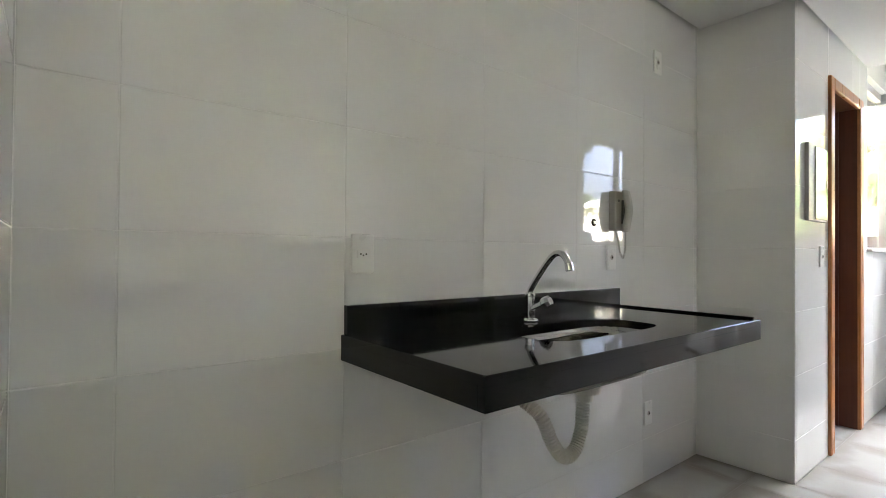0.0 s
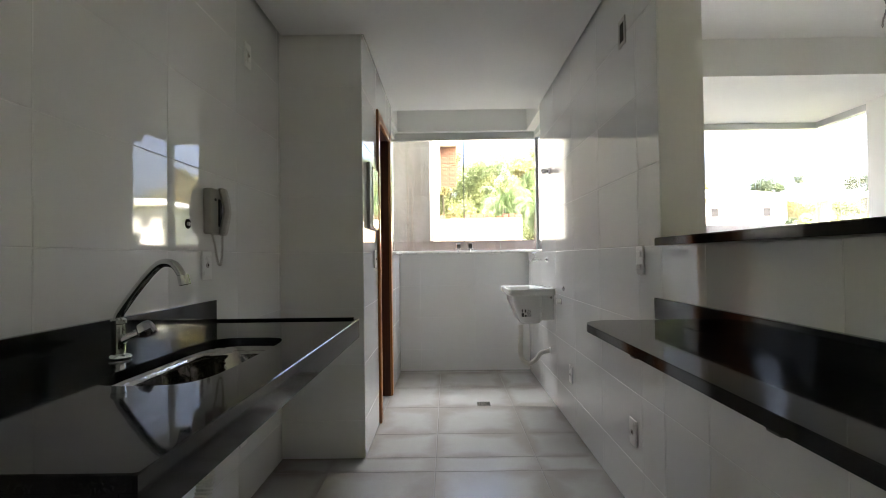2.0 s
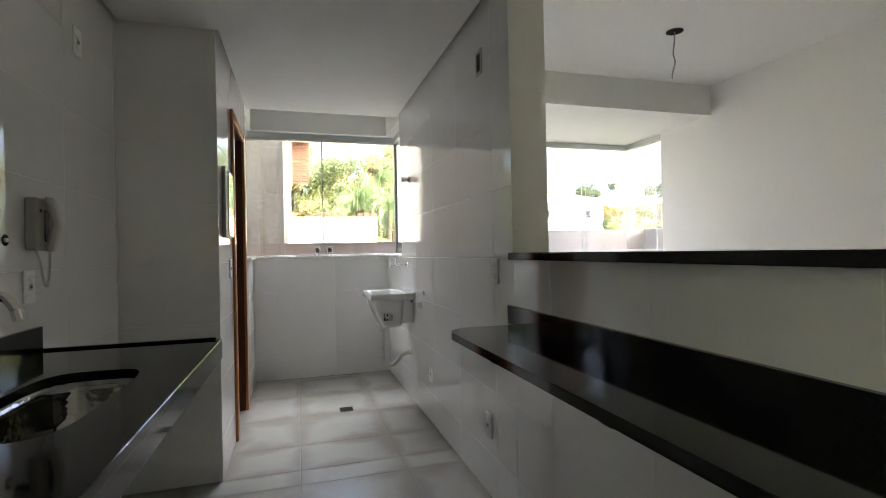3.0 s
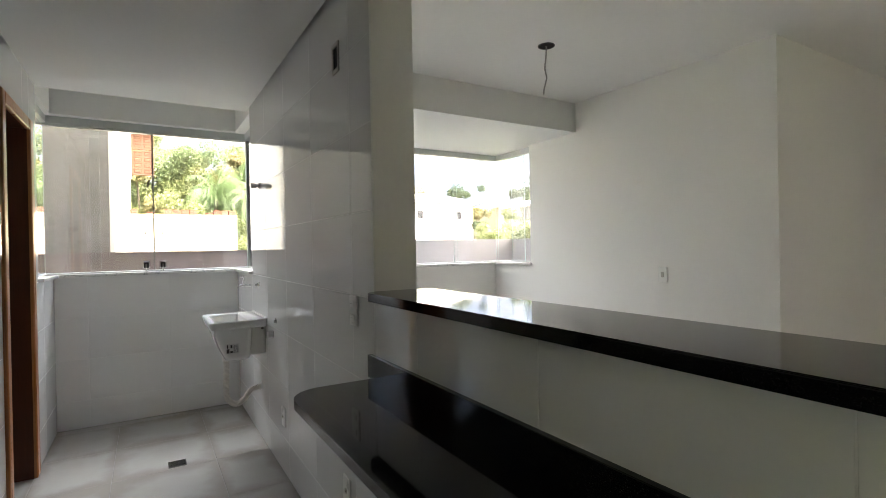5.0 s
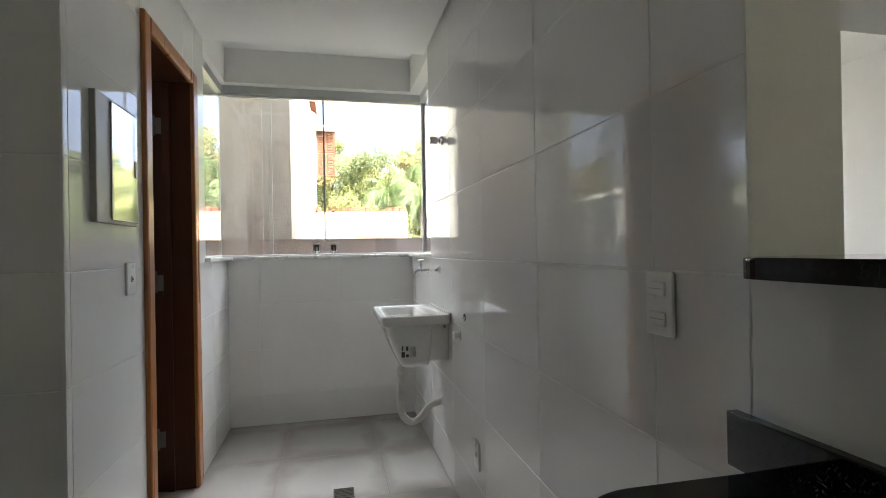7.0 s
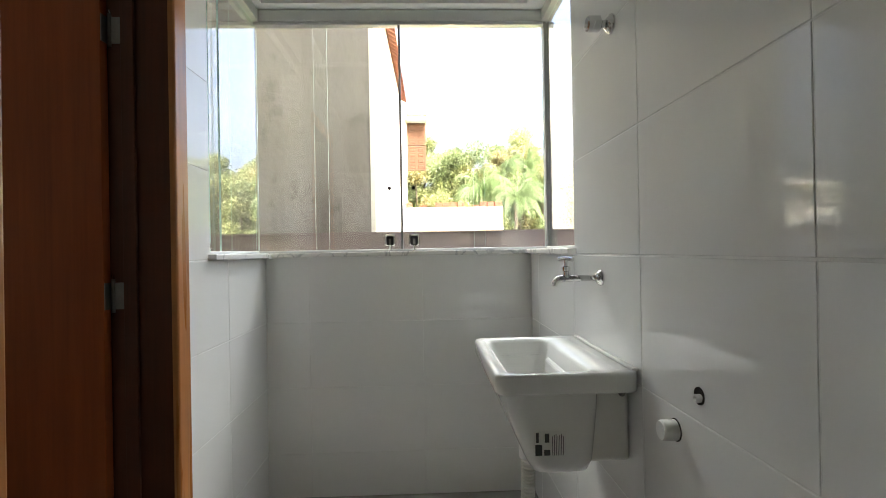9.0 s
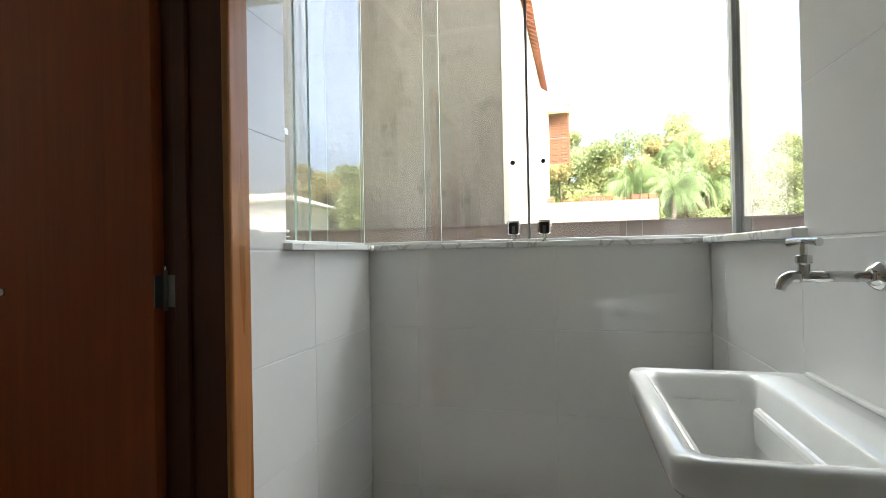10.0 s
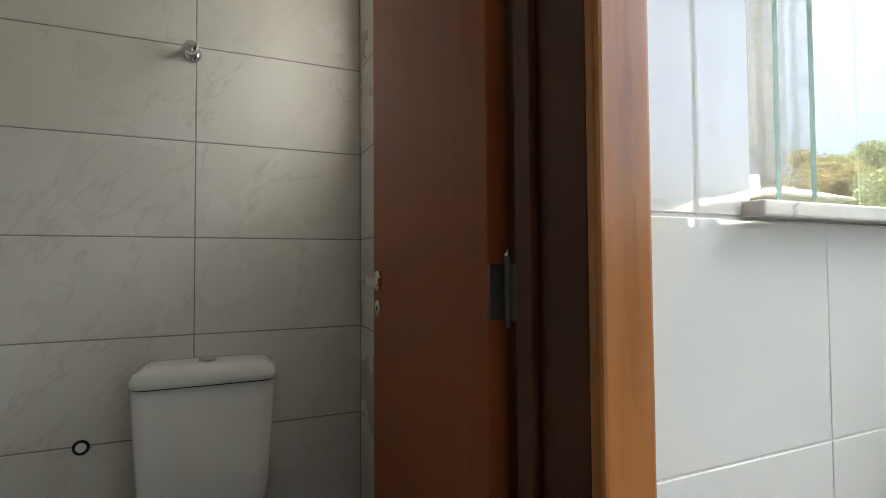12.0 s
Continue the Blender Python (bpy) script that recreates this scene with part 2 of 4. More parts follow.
gb.inputs["Roughness"].default_value = 0.45
gb.inputs["Transmission Weight"].default_value = 1.0


# ---- mesh tools ----
def box(bm, x0, x1, y0, y1, z0, z1):
    v = [bm.verts.new((x, y, z)) for x in (x0, x1) for y in (y0, y1) for z in (z0, z1)]
    for a in ((0, 1, 3, 2), (4, 6, 7, 5), (0, 4, 5, 1), (2, 3, 7, 6), (0, 2, 6, 4), (1, 5, 7, 3)):
        bm.faces.new([v[i] for i in a])
    return bm


def boxes(*dims):
    bm = bmesh.new()
    for d in dims:
        box(bm, *d)
    return bm


def rbox(x0, x1, y0, y1, z0, z1, r=0.004, seg=2):
    bm = boxes((x0, x1, y0, y1, z0, z1))
    bmesh.ops.bevel(bm, geom=bm.edges[:], offset=r, segments=seg, affect="EDGES", profile=0.5)
    return bm


def prism(poly, z0, z1, r=0.0, seg=2):
    bm = bmesh.new()
    lo = [bm.verts.new((x, y, z0)) for x, y in poly]
    hi = [bm.verts.new((x, y, z1)) for x, y in poly]
    bm.faces.new(lo[::-1])
    top = bm.faces.new(hi)
    for i in range(len(poly)):
        j = (i + 1) % len(poly)
        bm.faces.new((lo[i], lo[j], hi[j], hi[i]))
    if r:
        bmesh.ops.bevel(bm, geom=list(top.edges), offset=r, segments=seg, affect="EDGES", profile=0.5)
    return bm


def rings(loops, cap0=True, cap1=True, closed=True):
    """A skin through loops of equally many points."""
    bm = bmesh.new()
    vs = [[bm.verts.new(p) for p in lp] for lp in loops]
    n = len(vs[0])
    for a, b in zip(vs, vs[1:]):
        for i in range(n if closed else n - 1):
            j = (i + 1) % n
            bm.faces.new((a[i], a[j], b[j], b[i]))
    if cap0:
        bm.faces.new(vs[0][::-1])
    if cap1:
        bm.faces.new(vs[-1])
    bmesh.ops.recalc_face_normals(bm, faces=bm.faces[:])
    return bm


def lathe(profile, n=24, m=None):
    """Turned about z: (radius, height) pairs."""
    bm = rings([[(max(r, 1e-4) * math.cos(2 * math.pi * k / n), max(r, 1e-4) * math.sin(2 * math.pi * k / n), z) for k in range(n)] for r, z in profile])
    if m is not None:
        bmesh.ops.transform(bm, matrix=m, verts=bm.verts[:])
    return bm


def curve_points(ctrl, steps=8):
    """A Catmull-Rom line through control points."""
    p = [Vector(c) for c in ctrl]
    p = [p[0] * 2 - p[1], *p, p[-1] * 2 - p[-2]]
    out = []
    for i in range(1, len(p) - 2):
        for k in range(steps):
            t = k / steps
            out.append(0.5 * (2 * p[i] + (p[i + 1] - p[i - 1]) * t + (2 * p[i - 1] - 5 * p[i] + 4 * p[i + 1] - p[i + 2]) * t * t + (3 * p[i] - p[i - 1] - 3 * p[i + 1] + p[i + 2]) * t ** 3))
    out.append(p[-2])
    return out


def tube(pts, radius, n=12):
    """A round bar along points; radius a number or a function of the index."""
    loops, side = [], None
    for i, p in enumerate(pts):
        d = (pts[min(i + 1, len(pts) - 1)] - pts[max(i - 1, 0)]).normalized()
        if side is None:
            side = d.orthogonal().normalized()
        side = (side - d * side.dot(d)).normalized()
        up = d.cross(side)
        r = radius(i) if callable(radius) else radius
        loops.append([p + (side * math.cos(2 * math.pi * k / n) + up * math.sin(2 * math.pi * k / n)) * r for k in range(n)])
    return rings(loops)


def resample(pts, step):
    out, acc = [pts[0].copy()], 0.0
    for a, b in zip(pts, pts[1:]):
        d = (b - a).length
        while d > 1e-9 and acc + d >= step:
            a = a + (b - a) * ((step - acc) / d)
            d = (b - a).length
            acc = 0.0
            out.append(a.copy())
        acc += d
    return out


def corrugated(ctrl, r, pitch=0.009, amp=0.0025):
    pts = resample(curve_points(ctrl, 24), pitch / 4)
    return tube(pts, lambda i: r + (amp if i % 4 in (1, 2) else -amp * 0.4), 14)


def smooth(me):
    for p in me.polygons:
        p.use_smooth = True


def mesh(name, bm, material, soft=False):
    me = bpy.data.meshes.new(name)
    bmesh.ops.recalc_face_normals(bm, faces=bm.faces[:])
    bm.to_mesh(me)
    bm.free()
    me.materials.append(material)
    if soft:
        smooth(me)
    return me


def part(name, bm, material, parent=None, label="", soft=False):
    ob = new(name, mesh(name, bm, material, soft))
    if parent is not None:
        ob.parent = parent
    return tagged(ob, label)


def thing(name, label, category, at=(0, 0, 0), group="", kind=""):
    e = new(name)
    e.empty_display_size = 0.05
    e.location = at
    return tagged(e, label, category, group, kind)


def structure(name, bm, material, label, category="wall", soft=False):
    return tagged(part(name, bm, material, None, "", soft), label, category, "", "structure")


# tiles: pieces of their own on shared meshes
TILE_MESH = {}


def tile_mesh(w, h, material, t=0.007, c=0.0018):
    key = (round(w, 3), round(h, 3), material.name)
    if key not in TILE_MESH:
        w2, h2 = key[0] / 2, key[1] / 2
        loops = [[(-a, -b, z), (a, -b, z), (a, b, z), (-a, b, z)] for a, b, z in ((w2, h2, 0.0), (w2, h2, t - c), (w2 - c * 0.35, h2 - c * 0.35, t - c * 0.3), (w2 - c, h2 - c, t))]
        TILE_MESH[key] = mesh("tile", rings(loops, cap0=False), material)
    return TILE_MESH[key]


def lay_tiles(parent, origin, u_dir, v_dir, areas, u_lines, v_lines, material, joint=0.0022, bed=GROUT):
    """Tiles on a plane: cells of a grid, cut by the rectangles (u0, u1, v0, v1) that they may fill."""
    u_dir, v_dir, origin = Vector(u_dir), Vector(v_dir), Vector(origin)
    nrm = u_dir.cross(v_dir)
    for a0, a1, b0, b1 in areas:
        if bed is not None:
            gs = part("grout", boxes((a0, a1, b0, b1, 0.0, 0.0058)), bed, parent)
            gs.matrix_world = Matrix.Translation(origin) @ Matrix((u_dir, v_dir, nrm)).transposed().to_4x4()
        for u0, u1 in zip(u_lines, u_lines[1:]):
            for v0, v1 in zip(v_lines, v_lines[1:]):
                p0, p1, q0, q1 = max(u0, a0), min(u1, a1), max(v0, b0), min(v1, b1)
                if p1 - p0 < 0.012 or q1 - q0 < 0.012:
                    continue
                ob = new("tile", tile_mesh(p1 - p0 - joint, q1 - q0 - joint, material))
                c = origin + u_dir * ((p0 + p1) / 2) + v_dir * ((q0 + q1) / 2)
                ob.matrix_world = Matrix.Translation(c) @ Matrix((u_dir, v_dir, nrm)).transposed().to_4x4()
                ob.parent = parent


def grid(start, step, lo, hi):
    k = math.floor((lo - start) / step)
    out = []
    while start + k * step < hi + step:
        out.append(start + k * step)
        k += 1
    return out


# ---- structure ----
YS, YL, YR, XC, XE = 1.331, 0.863, -0.42, 2.462, 4.58      # tiled faces: sink wall, laundry wall, bar wall, duct, end wall
T = 0.007                                                # tile thickness
SILL, HEAD, TOP = 1.158, 2.392, 2.72
ROWS_Z = [0.0, 0.212, 0.528, 0.844, 1.160, 1.476, 1.792, 2.108, 2.424, 2.74]

floor = structure("floor", boxes((-2.1, 4.75, -5.0, 2.3, -0.16, -T)), FGROUT, "grey porcelain tiled floor with darker joints", "floor")
wall_sink = structure("wall_sink", boxes((-0.457, XC + T + 0.1, YS + T, YS + 0.16, 0, TOP)), PAINT, "white glossy tiled kitchen wall above the sink")
wall_return = structure("wall_return", boxes((-0.60, -0.457 - T, 0.74, YS + 0.16, 0, TOP)), PAINT, "white tiled short return wall of the kitchen")
wall_duct = structure("wall_duct", boxes((XC + T, XC + 0.12, YL + T, YS + 0.16, 0, TOP)), PAINT, "white tiled boxed-out duct wall")
DX0, DX1, DZ = 3.075, 3.73, 2.11
WX = 3.972                                               # where the laundry's side windows begin
wall_laundry = structure("wall_laundry", boxes(
    (XC + 0.12, DX0, YL + T, 1.03, 0, TOP), (DX1, WX, YL + T, 1.03, 0, TOP), (DX0, DX1, YL + T, 1.03, DZ, TOP),
    (WX, 4.75, YL + T, 1.03, 0, SILL), (WX, 4.75, YL + T, 1.03, HEAD, TOP)), PAINT, "white tiled laundry wall with bathroom door and side window")
wall_end = structure("wall_end", boxes((XE + T, 4.75, YR - T, YL + T, 0, SILL), (XE + T, 4.75, YR - T, YL + T, HEAD, TOP)), PAINT, "white tiled end wall under the wide laundry window")
RX = 3.869
wall_bar = structure("wall_bar", boxes(
    (1.545, RX, -0.592, YR - T, 0, TOP), (RX, 4.75, -0.575, YR - T, 0, SILL), (RX, 4.75, -0.575, YR - T, HEAD, TOP)), PAINT, "glossy tiled wall ending in a painted pier")
wall_half = structure("wall_half", boxes((-1.25, 1.544, -0.57, YR - T, 0, 1.1565), (-1.25, 1.544, -0.575, YR - T, 2.45, TOP)), PAINT, "low wall between kitchen and living room under a bar top")
wall_living = structure("wall_living", boxes((1.405, 3.64, -3.15, -3.0, 0, TOP), (3.64, 4.32, -3.15, -3.0, 0, 1.14), (1.405, 1.55, -4.9, -3.15, 0, TOP)), PAINT, "plain white painted living room wall with an outside corner")
wall_bay = structure("wall_bay", boxes((4.22, 4.32, -3.0, -0.576, 0, 1.14)), PAINT, "white wall under the living room corner window")
wall_back = structure("wall_back", boxes((-2.1, -1.95, -5.0, 1.49, 0, TOP)), PAINT, "plain white wall behind the kitchen")
# The opening is added out of view to let sky light onto the sink wall.
wall_hall = structure("wall_hall", boxes((-1.95, -1.85, -5.0, -4.85, 0, TOP), (-1.30, 1.405, -5.0, -4.85, 0, TOP), (-1.85, -1.30, -5.0, -4.85, 0, 0.95), (-1.85, -1.30, -5.0, -4.85, 2.2, TOP)), PAINT, "plain white wall with an unseen opening added to light the sink wall")
# This gap is added, never in view, and brightens the low wall's kitchen face.
wall_entry = structure("wall_entry", boxes((-1.95, -1.88, 1.0, 1.15, 0, TOP), (-0.70, -0.60, 1.0, 1.15, 0, TOP), (-1.88, -0.70, 1.0, 1.15, 0, 0.80), (-1.88, -0.70, 1.0, 1.15, 2.30, TOP)), PAINT, "plain white wall with an unseen opening added to light the low wall")
BX = 3.735
wall_bath_back = structure("wall_bath_back", boxes((2.46, 3.87, 2.08 + T, 2.22, 0, TOP)), PAINT, "marble-look tiled bathroom wall behind the toilet")
wall_bath_side = structure("wall_bath_side", boxes(
    (BX + T, 3.87, 1.03, 1.30, 0, TOP), (BX + T, 3.87, 1.90, 2.08 + T, 0, TOP), (BX + T, 3.87, 1.30, 1.90, 0, 1.57), (BX + T, 3.87, 1.30, 1.90, 2.12, TOP)), PAINT, "marble-look tiled bathroom wall with a high window")
wall_bath_duct = structure("wall_bath_duct", boxes((2.462, 2.582, YS + 0.16, 2.08 + T, 0, TOP), (2.62, 2.63, 1.03, 2.08 + T, 0, TOP)), PAINT, "tiled bathroom wall beside the duct")

# ceilings
slab = structure("ceiling", boxes((-2.1, 4.75, -5.0, 2.3, TOP, 2.9)), CEIL, "plain white ceiling slab", "ceiling")
g = 0.018
ceiling_kitchen = structure("ceiling_kitchen", prism([(-1.94, YR + g), (3.90, YR + g), (3.90, YL - g), (XC - g, YL - g), (XC - g, YS - g), (-0.457 + g, YS - g), (-0.457 + g, 1.0), (-1.94, 1.0)], 2.398, 2.43), CEIL, "white plasterboard kitchen ceiling with a shadow gap", "ceiling")
ceiling_pocket = structure("ceiling_pocket", boxes((3.86, XE + T - 0.0005, YR - T + 0.0005, YL + T - 0.0005, 2.63, 2.66)), CEIL, "raised white plaster ceiling above the laundry window", "ceiling")
ceiling_living = structure("ceiling_living", boxes((-1.94, 3.02, -4.84, -0.58, 2.585, 2.65)), CEIL, "smooth white living room ceiling", "ceiling")
beam = structure("ceiling_beam", boxes((3.02, 4.32, -3.15, -0.576, 2.33, TOP)), CEIL, "white lowered ceiling beam over the bay window", "beam")
ceiling_bath = structure("ceiling_bath", boxes((2.63, BX, 1.035, 2.08, 2.45, 2.5)), CEIL, "white bathroom ceiling", "ceiling")

# Unseen block added overhead; it keeps sun and sky off the cement wall.
upper_storeys = structure("upper_storeys", boxes((-6, 4.75, -5.1, 9, 2.95, 9.5)), LIME, "unseen upper storeys added to shade the cement house", "building")

# ---- outside: ground ----
ground = structure("ground", boxes((-400, 900, -700, 700, -6.3, -6.0)), SOIL, "far ground of grass and bare soil", "ground")


# ---- windows ----
def pane(name, d, parent, material=GLASS):
    ob = part(name, boxes(d), material, parent)
    ob.visible_shadow = False
    if material is GLASS:
        ob.data.materials.append(EDGE)
        wide = max(f.area for f in ob.data.polygons)
        for f in ob.data.polygons:
            f.material_index = 0 if f.area > wide * 0.5 else 1
    return ob


def latch(y, x, parent):
    """Black sliding-glass latch with a bright rim and a bolt down to the sill."""
    b = part("latch", rbox(x - 0.022, x - 0.004, y - 0.026, y + 0.026, SILL + 0.05, SILL + 0.108, 0.008, 3), CHROME, parent, "chrome-rimmed black latch")
    part("latch_face", rbox(x - 0.0245, x - 0.02, y - 0.019, y + 0.019, SILL + 0.052, SILL + 0.098, 0.006, 2), BLACK, b)
    part("latch_bolt", rbox(x - 0.0275, x - 0.0245, y - 0.006, y + 0.006, SILL + 0.056, SILL + 0.084, 0.001), HINGE, b)
    part("bolt", tube([Vector((x - 0.014, y, SILL + 0.024)), Vector((x - 0.014, y, SILL + 0.055))], 0.006), CHROME, b)
    part("bolt_plate", lathe([(0.013, 0), (0.013, 0.004), (0.007, 0.006)], 16, pose(x - 0.014, y, SILL + 0.0225)), CHROME, b)


GX, GL, GR = 4.68, 0.938, -0.54
window_1 = thing("window_1", "frameless sliding laundry window in aluminium rails", "window", (GX, 0.2, SILL), kind="structure")


def own(e):
    """Children built in world coordinates keep their places under an Empty that stands elsewhere."""
    for c in e.children:
        c.matrix_parent_inverse = Matrix.Translation(-Vector(e.location))
    return e


part("top_rail", rbox(GX - 0.035, GX + 0.03, GR - 0.03, GL + 0.03, 2.332, HEAD - 0.002, 0.003), ALU, window_1)
part("top_track", rbox(GX - 0.028, GX + 0.02, GR, GL, 2.318, 2.332, 0.002), ALU, window_1)
part("bottom_rail", rbox(GX - 0.03, GX + 0.022, GR, GL, SILL + 0.0225, SILL + 0.034, 0.002), ALU, window_1)
zb, zt = SILL + 0.034, 2.324
pane("fixed_pane", (GX - 0.004, GX + 0.004, 0.575, GL - 0.012, zb, zt), window_1)
pane("sliding_pane", (GX - 0.02, GX - 0.012, 0.213, 0.64, zb, zt), window_1)
pane("sliding_pane", (GX - 0.02, GX - 0.012, -0.21, 0.207, zb, zt), window_1)
pane("fixed_pane", (GX - 0.004, GX + 0.004, GR + 0.02, -0.155, zb, zt), window_1)
part("meeting_stile", rbox(GX - 0.024, GX - 0.008, 0.2045, 0.2155, zb, zt, 0.002), POST, window_1, "thin dark meeting profile")
for y in (0.27, 0.15):
    latch(y, GX - 0.02, window_1)
    part("glass_hole", lathe([(0.0055, -0.012), (0.0095, -0.012), (0.0095, 0.002), (0.0055, 0.002)], 18, pose(GX - 0.016, y, 1.497, 0, 90, 0)), BLACK, window_1)
part("corner_post", rbox(GX - 0.03, GX + 0.025, GR - 0.042, GR + 0.018, SILL + 0.0225, 2.332, 0.003), POST, window_1, "dark grey aluminium corner post")
own(window_1)

window_2 = thing("window_2", "fixed glass side window of the laundry corner", "window", (4.3, GL, SILL), kind="structure")
part("top_rail", rbox(WX, GX - 0.036, GL - 0.035, GL + 0.03, 2.332, HEAD - 0.002, 0.003), ALU, window_2)
part("bottom_rail", rbox(WX, GX - 0.031, GL - 0.022, GL + 0.022, SILL + 0.0225, SILL + 0.034, 0.002), ALU, window_2)
pane("fixed_pane", (WX + 0.004, 4.39, GL + 0.020, GL + 0.028, zb, zt), window_2)
pane("sliding_pane", (4.16, GX - 0.008, GL + 0.004, GL + 0.012, zb, zt), window_2)
pane("sliding_pane", (4.225, GX - 0.012, GL - 0.012, GL - 0.004, zb, zt), window_2)
for z in (1.21, 1.515):
    part("glass_clip", rbox(WX + 0.0005, WX + 0.034, YL + 0.008, YL + 0.03, z - 0.012, z + 0.012, 0.004), CHROME, window_2)
own(window_2)

window_3 = thing("window_3", "narrow fixed glass side window of the laundry", "window", (4.2, GR, SILL), kind="structure")
part("top_rail", rbox(RX, GX - 0.036, GR - 0.03, GR + 0.03, 2.332, HEAD - 0.002, 0.003), ALU, window_3)
part("bottom_rail", rbox(RX, GX - 0.031, GR - 0.022, GR + 0.022, SILL + 0.0225, SILL + 0.034, 0.002), ALU, window_3)
pane("fixed_pane", (RX + 0.004, GX - 0.03, GR - 0.004, GR + 0.004, zb, zt), window_3)
own(window_3)

# marble sills
sill_end = structure("window_sill_end", rbox(XE - 0.025, 4.78, YR - T + 0.001, YL + T - 0.001, SILL, SILL + 0.022, 0.003), MARBLE, "white veined marble sill under the laundry window", "window sill")
sill_left = structure("window_sill_left", rbox(WX - 0.018, XE - 0.055, YL - 0.03, 1.06, SILL + 0.0005, SILL + 0.0225, 0.003), MARBLE, "short white marble sill of the side window", "window sill")
sill_leftc = structure("window_sill_corner", rbox(XE - 0.0545, XE + 0.0, YL - 0.034, 1.06, SILL - 0.004, SILL + 0.0185, 0.003), MARBLE, "chipped corner piece of white marble sill", "window sill")
sill_right = structure("window_sill_right", rbox(RX - 0.018, XE - 0.026, -0.60, YR + 0.03, SILL + 0.0005, SILL + 0.0225, 0.003), MARBLE, "short white marble sill beside the tap", "window sill")

# living room corner window
window_4 = thing("window_4", "frameless living room corner window in aluminium rails", "window", (4.27, -1.9, 1.15), kind="structure")
part("top_rail", rbox(4.235, 4.305, -3.075, -0.60, 2.27, 2.328, 0.003), ALU, window_4)
part("top_rail", rbox(3.64, 4.234, -3.11, -3.04, 2.27, 2.328, 0.003), ALU, window_4)
part("bottom_rail", rbox(4.25, 4.295, -3.075, -0.60, 1.165, 1.178, 0.002), ALU, window_4)
part("bottom_rail", rbox(3.64, 4.249, -3.095, -3.055, 1.165, 1.178, 0.002), ALU, window_4)
for y0, y1, dx in ((-3.06, -2.50, 0), (-2.54, -1.80, -0.012), (-1.795, -1.05, -0.012), (-1.10, -0.605, 0)):
    pane("glass_pane", (4.27 + dx, 4.278 + dx, y0, y1, 1.178, 2.27), window_4)
pane("glass_pane", (3.645, 4.25, -3.078, -3.07, 1.178, 2.27), window_4)
pane("glass_pane", (3.82, 4.02, -3.092, -3.084, 1.178, 2.27), window_4)
own(window_4)
sill_bay = structure("window_sill_bay", rbox(4.195, 4.35, -3.03, -0.577, 1.141, 1.163, 0.003), MARBLE, "white marble sill of the bay window", "window sill")
sill_bay_side = structure("window_sill_side", rbox(3.62, 4.194, -3.18, -2.972, 1.141, 1.163, 0.003), MARBLE, "white marble sill of the living side window", "window sill")

# bathroom window
window_5 = thing("window_5", "high frosted bathroom window in a white frame", "window", (3.8, 1.6, 1.57), kind="structure")
part("window_frame", boxes((3.79, 3.83, 1.30, 1.33, 1.57, 2.12), (3.79, 3.83, 1.87, 1.90, 1.57, 2.12), (3.79, 3.83, 1.33, 1.87, 1.57, 1.60), (3.79, 3.83, 1.33, 1.87, 2.09, 2.12)), PLASTIC, window_5)
pane("frosted_pane", (3.808, 3.813, 1.33, 1.87, 1.60, 2.09), window_5, FROST)
own(window_5)

# ---- bathroom door ----
door_frame = thing("door_frame", "orange varnished wooden door frame of the bathroom", "door frame", (3.4, YL, 0), kind="structure")


def casing(x0, x1, z0, z1):
    bm = rbox(x0, x1, YL - 0.018, YL + T, z0, z1, 0.008, 3)
    return bm


part("casing", casing(3.03, 3.098, 0, 2.15), CASING, door_frame)
part("casing", casing(3.702, 3.782, 0, 2.15), CASING, door_frame)
part("casing", casing(3.099, 3.701, 2.082, 2.15), CASING, door_frame)
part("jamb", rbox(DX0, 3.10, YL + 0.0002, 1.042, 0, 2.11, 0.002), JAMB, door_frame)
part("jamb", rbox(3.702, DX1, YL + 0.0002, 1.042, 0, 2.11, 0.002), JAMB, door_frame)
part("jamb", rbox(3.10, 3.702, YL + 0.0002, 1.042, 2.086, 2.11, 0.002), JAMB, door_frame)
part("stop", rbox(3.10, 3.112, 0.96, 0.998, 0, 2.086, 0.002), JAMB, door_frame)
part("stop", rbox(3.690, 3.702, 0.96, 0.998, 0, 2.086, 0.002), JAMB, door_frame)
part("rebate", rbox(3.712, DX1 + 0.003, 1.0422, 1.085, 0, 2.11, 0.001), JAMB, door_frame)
own(door_frame)

door_1 = thing("door_1", "red-brown varnished bathroom door standing open inwards", "door", (3.711, 1.040, 0), kind="structure")
part("door_leaf", rbox(-0.038, -0.003, 0.006, 0.588, 0.012, 2.075, 0.002), LEAF, door_1)
for s, x in ((-1, -0.038), (1, -0.003)):
    ax = pose(x, 0.543, 1.062, 0, 90 * s, 0)
    rose = part("handle", lathe([(0.024, 0), (0.024, 0.006), (0.02, 0.009), (0.009, 0.010), (0.009, 0.04), (0.0, 0.041)], 20, ax), CHROME, door_1, "chrome lever handle", True)
    part("lever", rbox(x + s * 0.032 - 0.006, x + s * 0.032 + 0.006, 0.44, 0.556, 1.052, 1.072, 0.005, 3), CHROME, rose)
    part("keyhole_plate", lathe([(0.02, 0), (0.02, 0.004), (0.017, 0.006), (0, 0.006)], 20, pose(x, 0.543, 0.995, 0, 90 * s, 0)), CHROME, door_1)
    part("keyhole", lathe([(0.006, 0), (0.006, 0.0065), (0, 0.0066)], 12, pose(x, 0.543, 0.995, 0, 90 * s, 0)), HOLE, door_1)
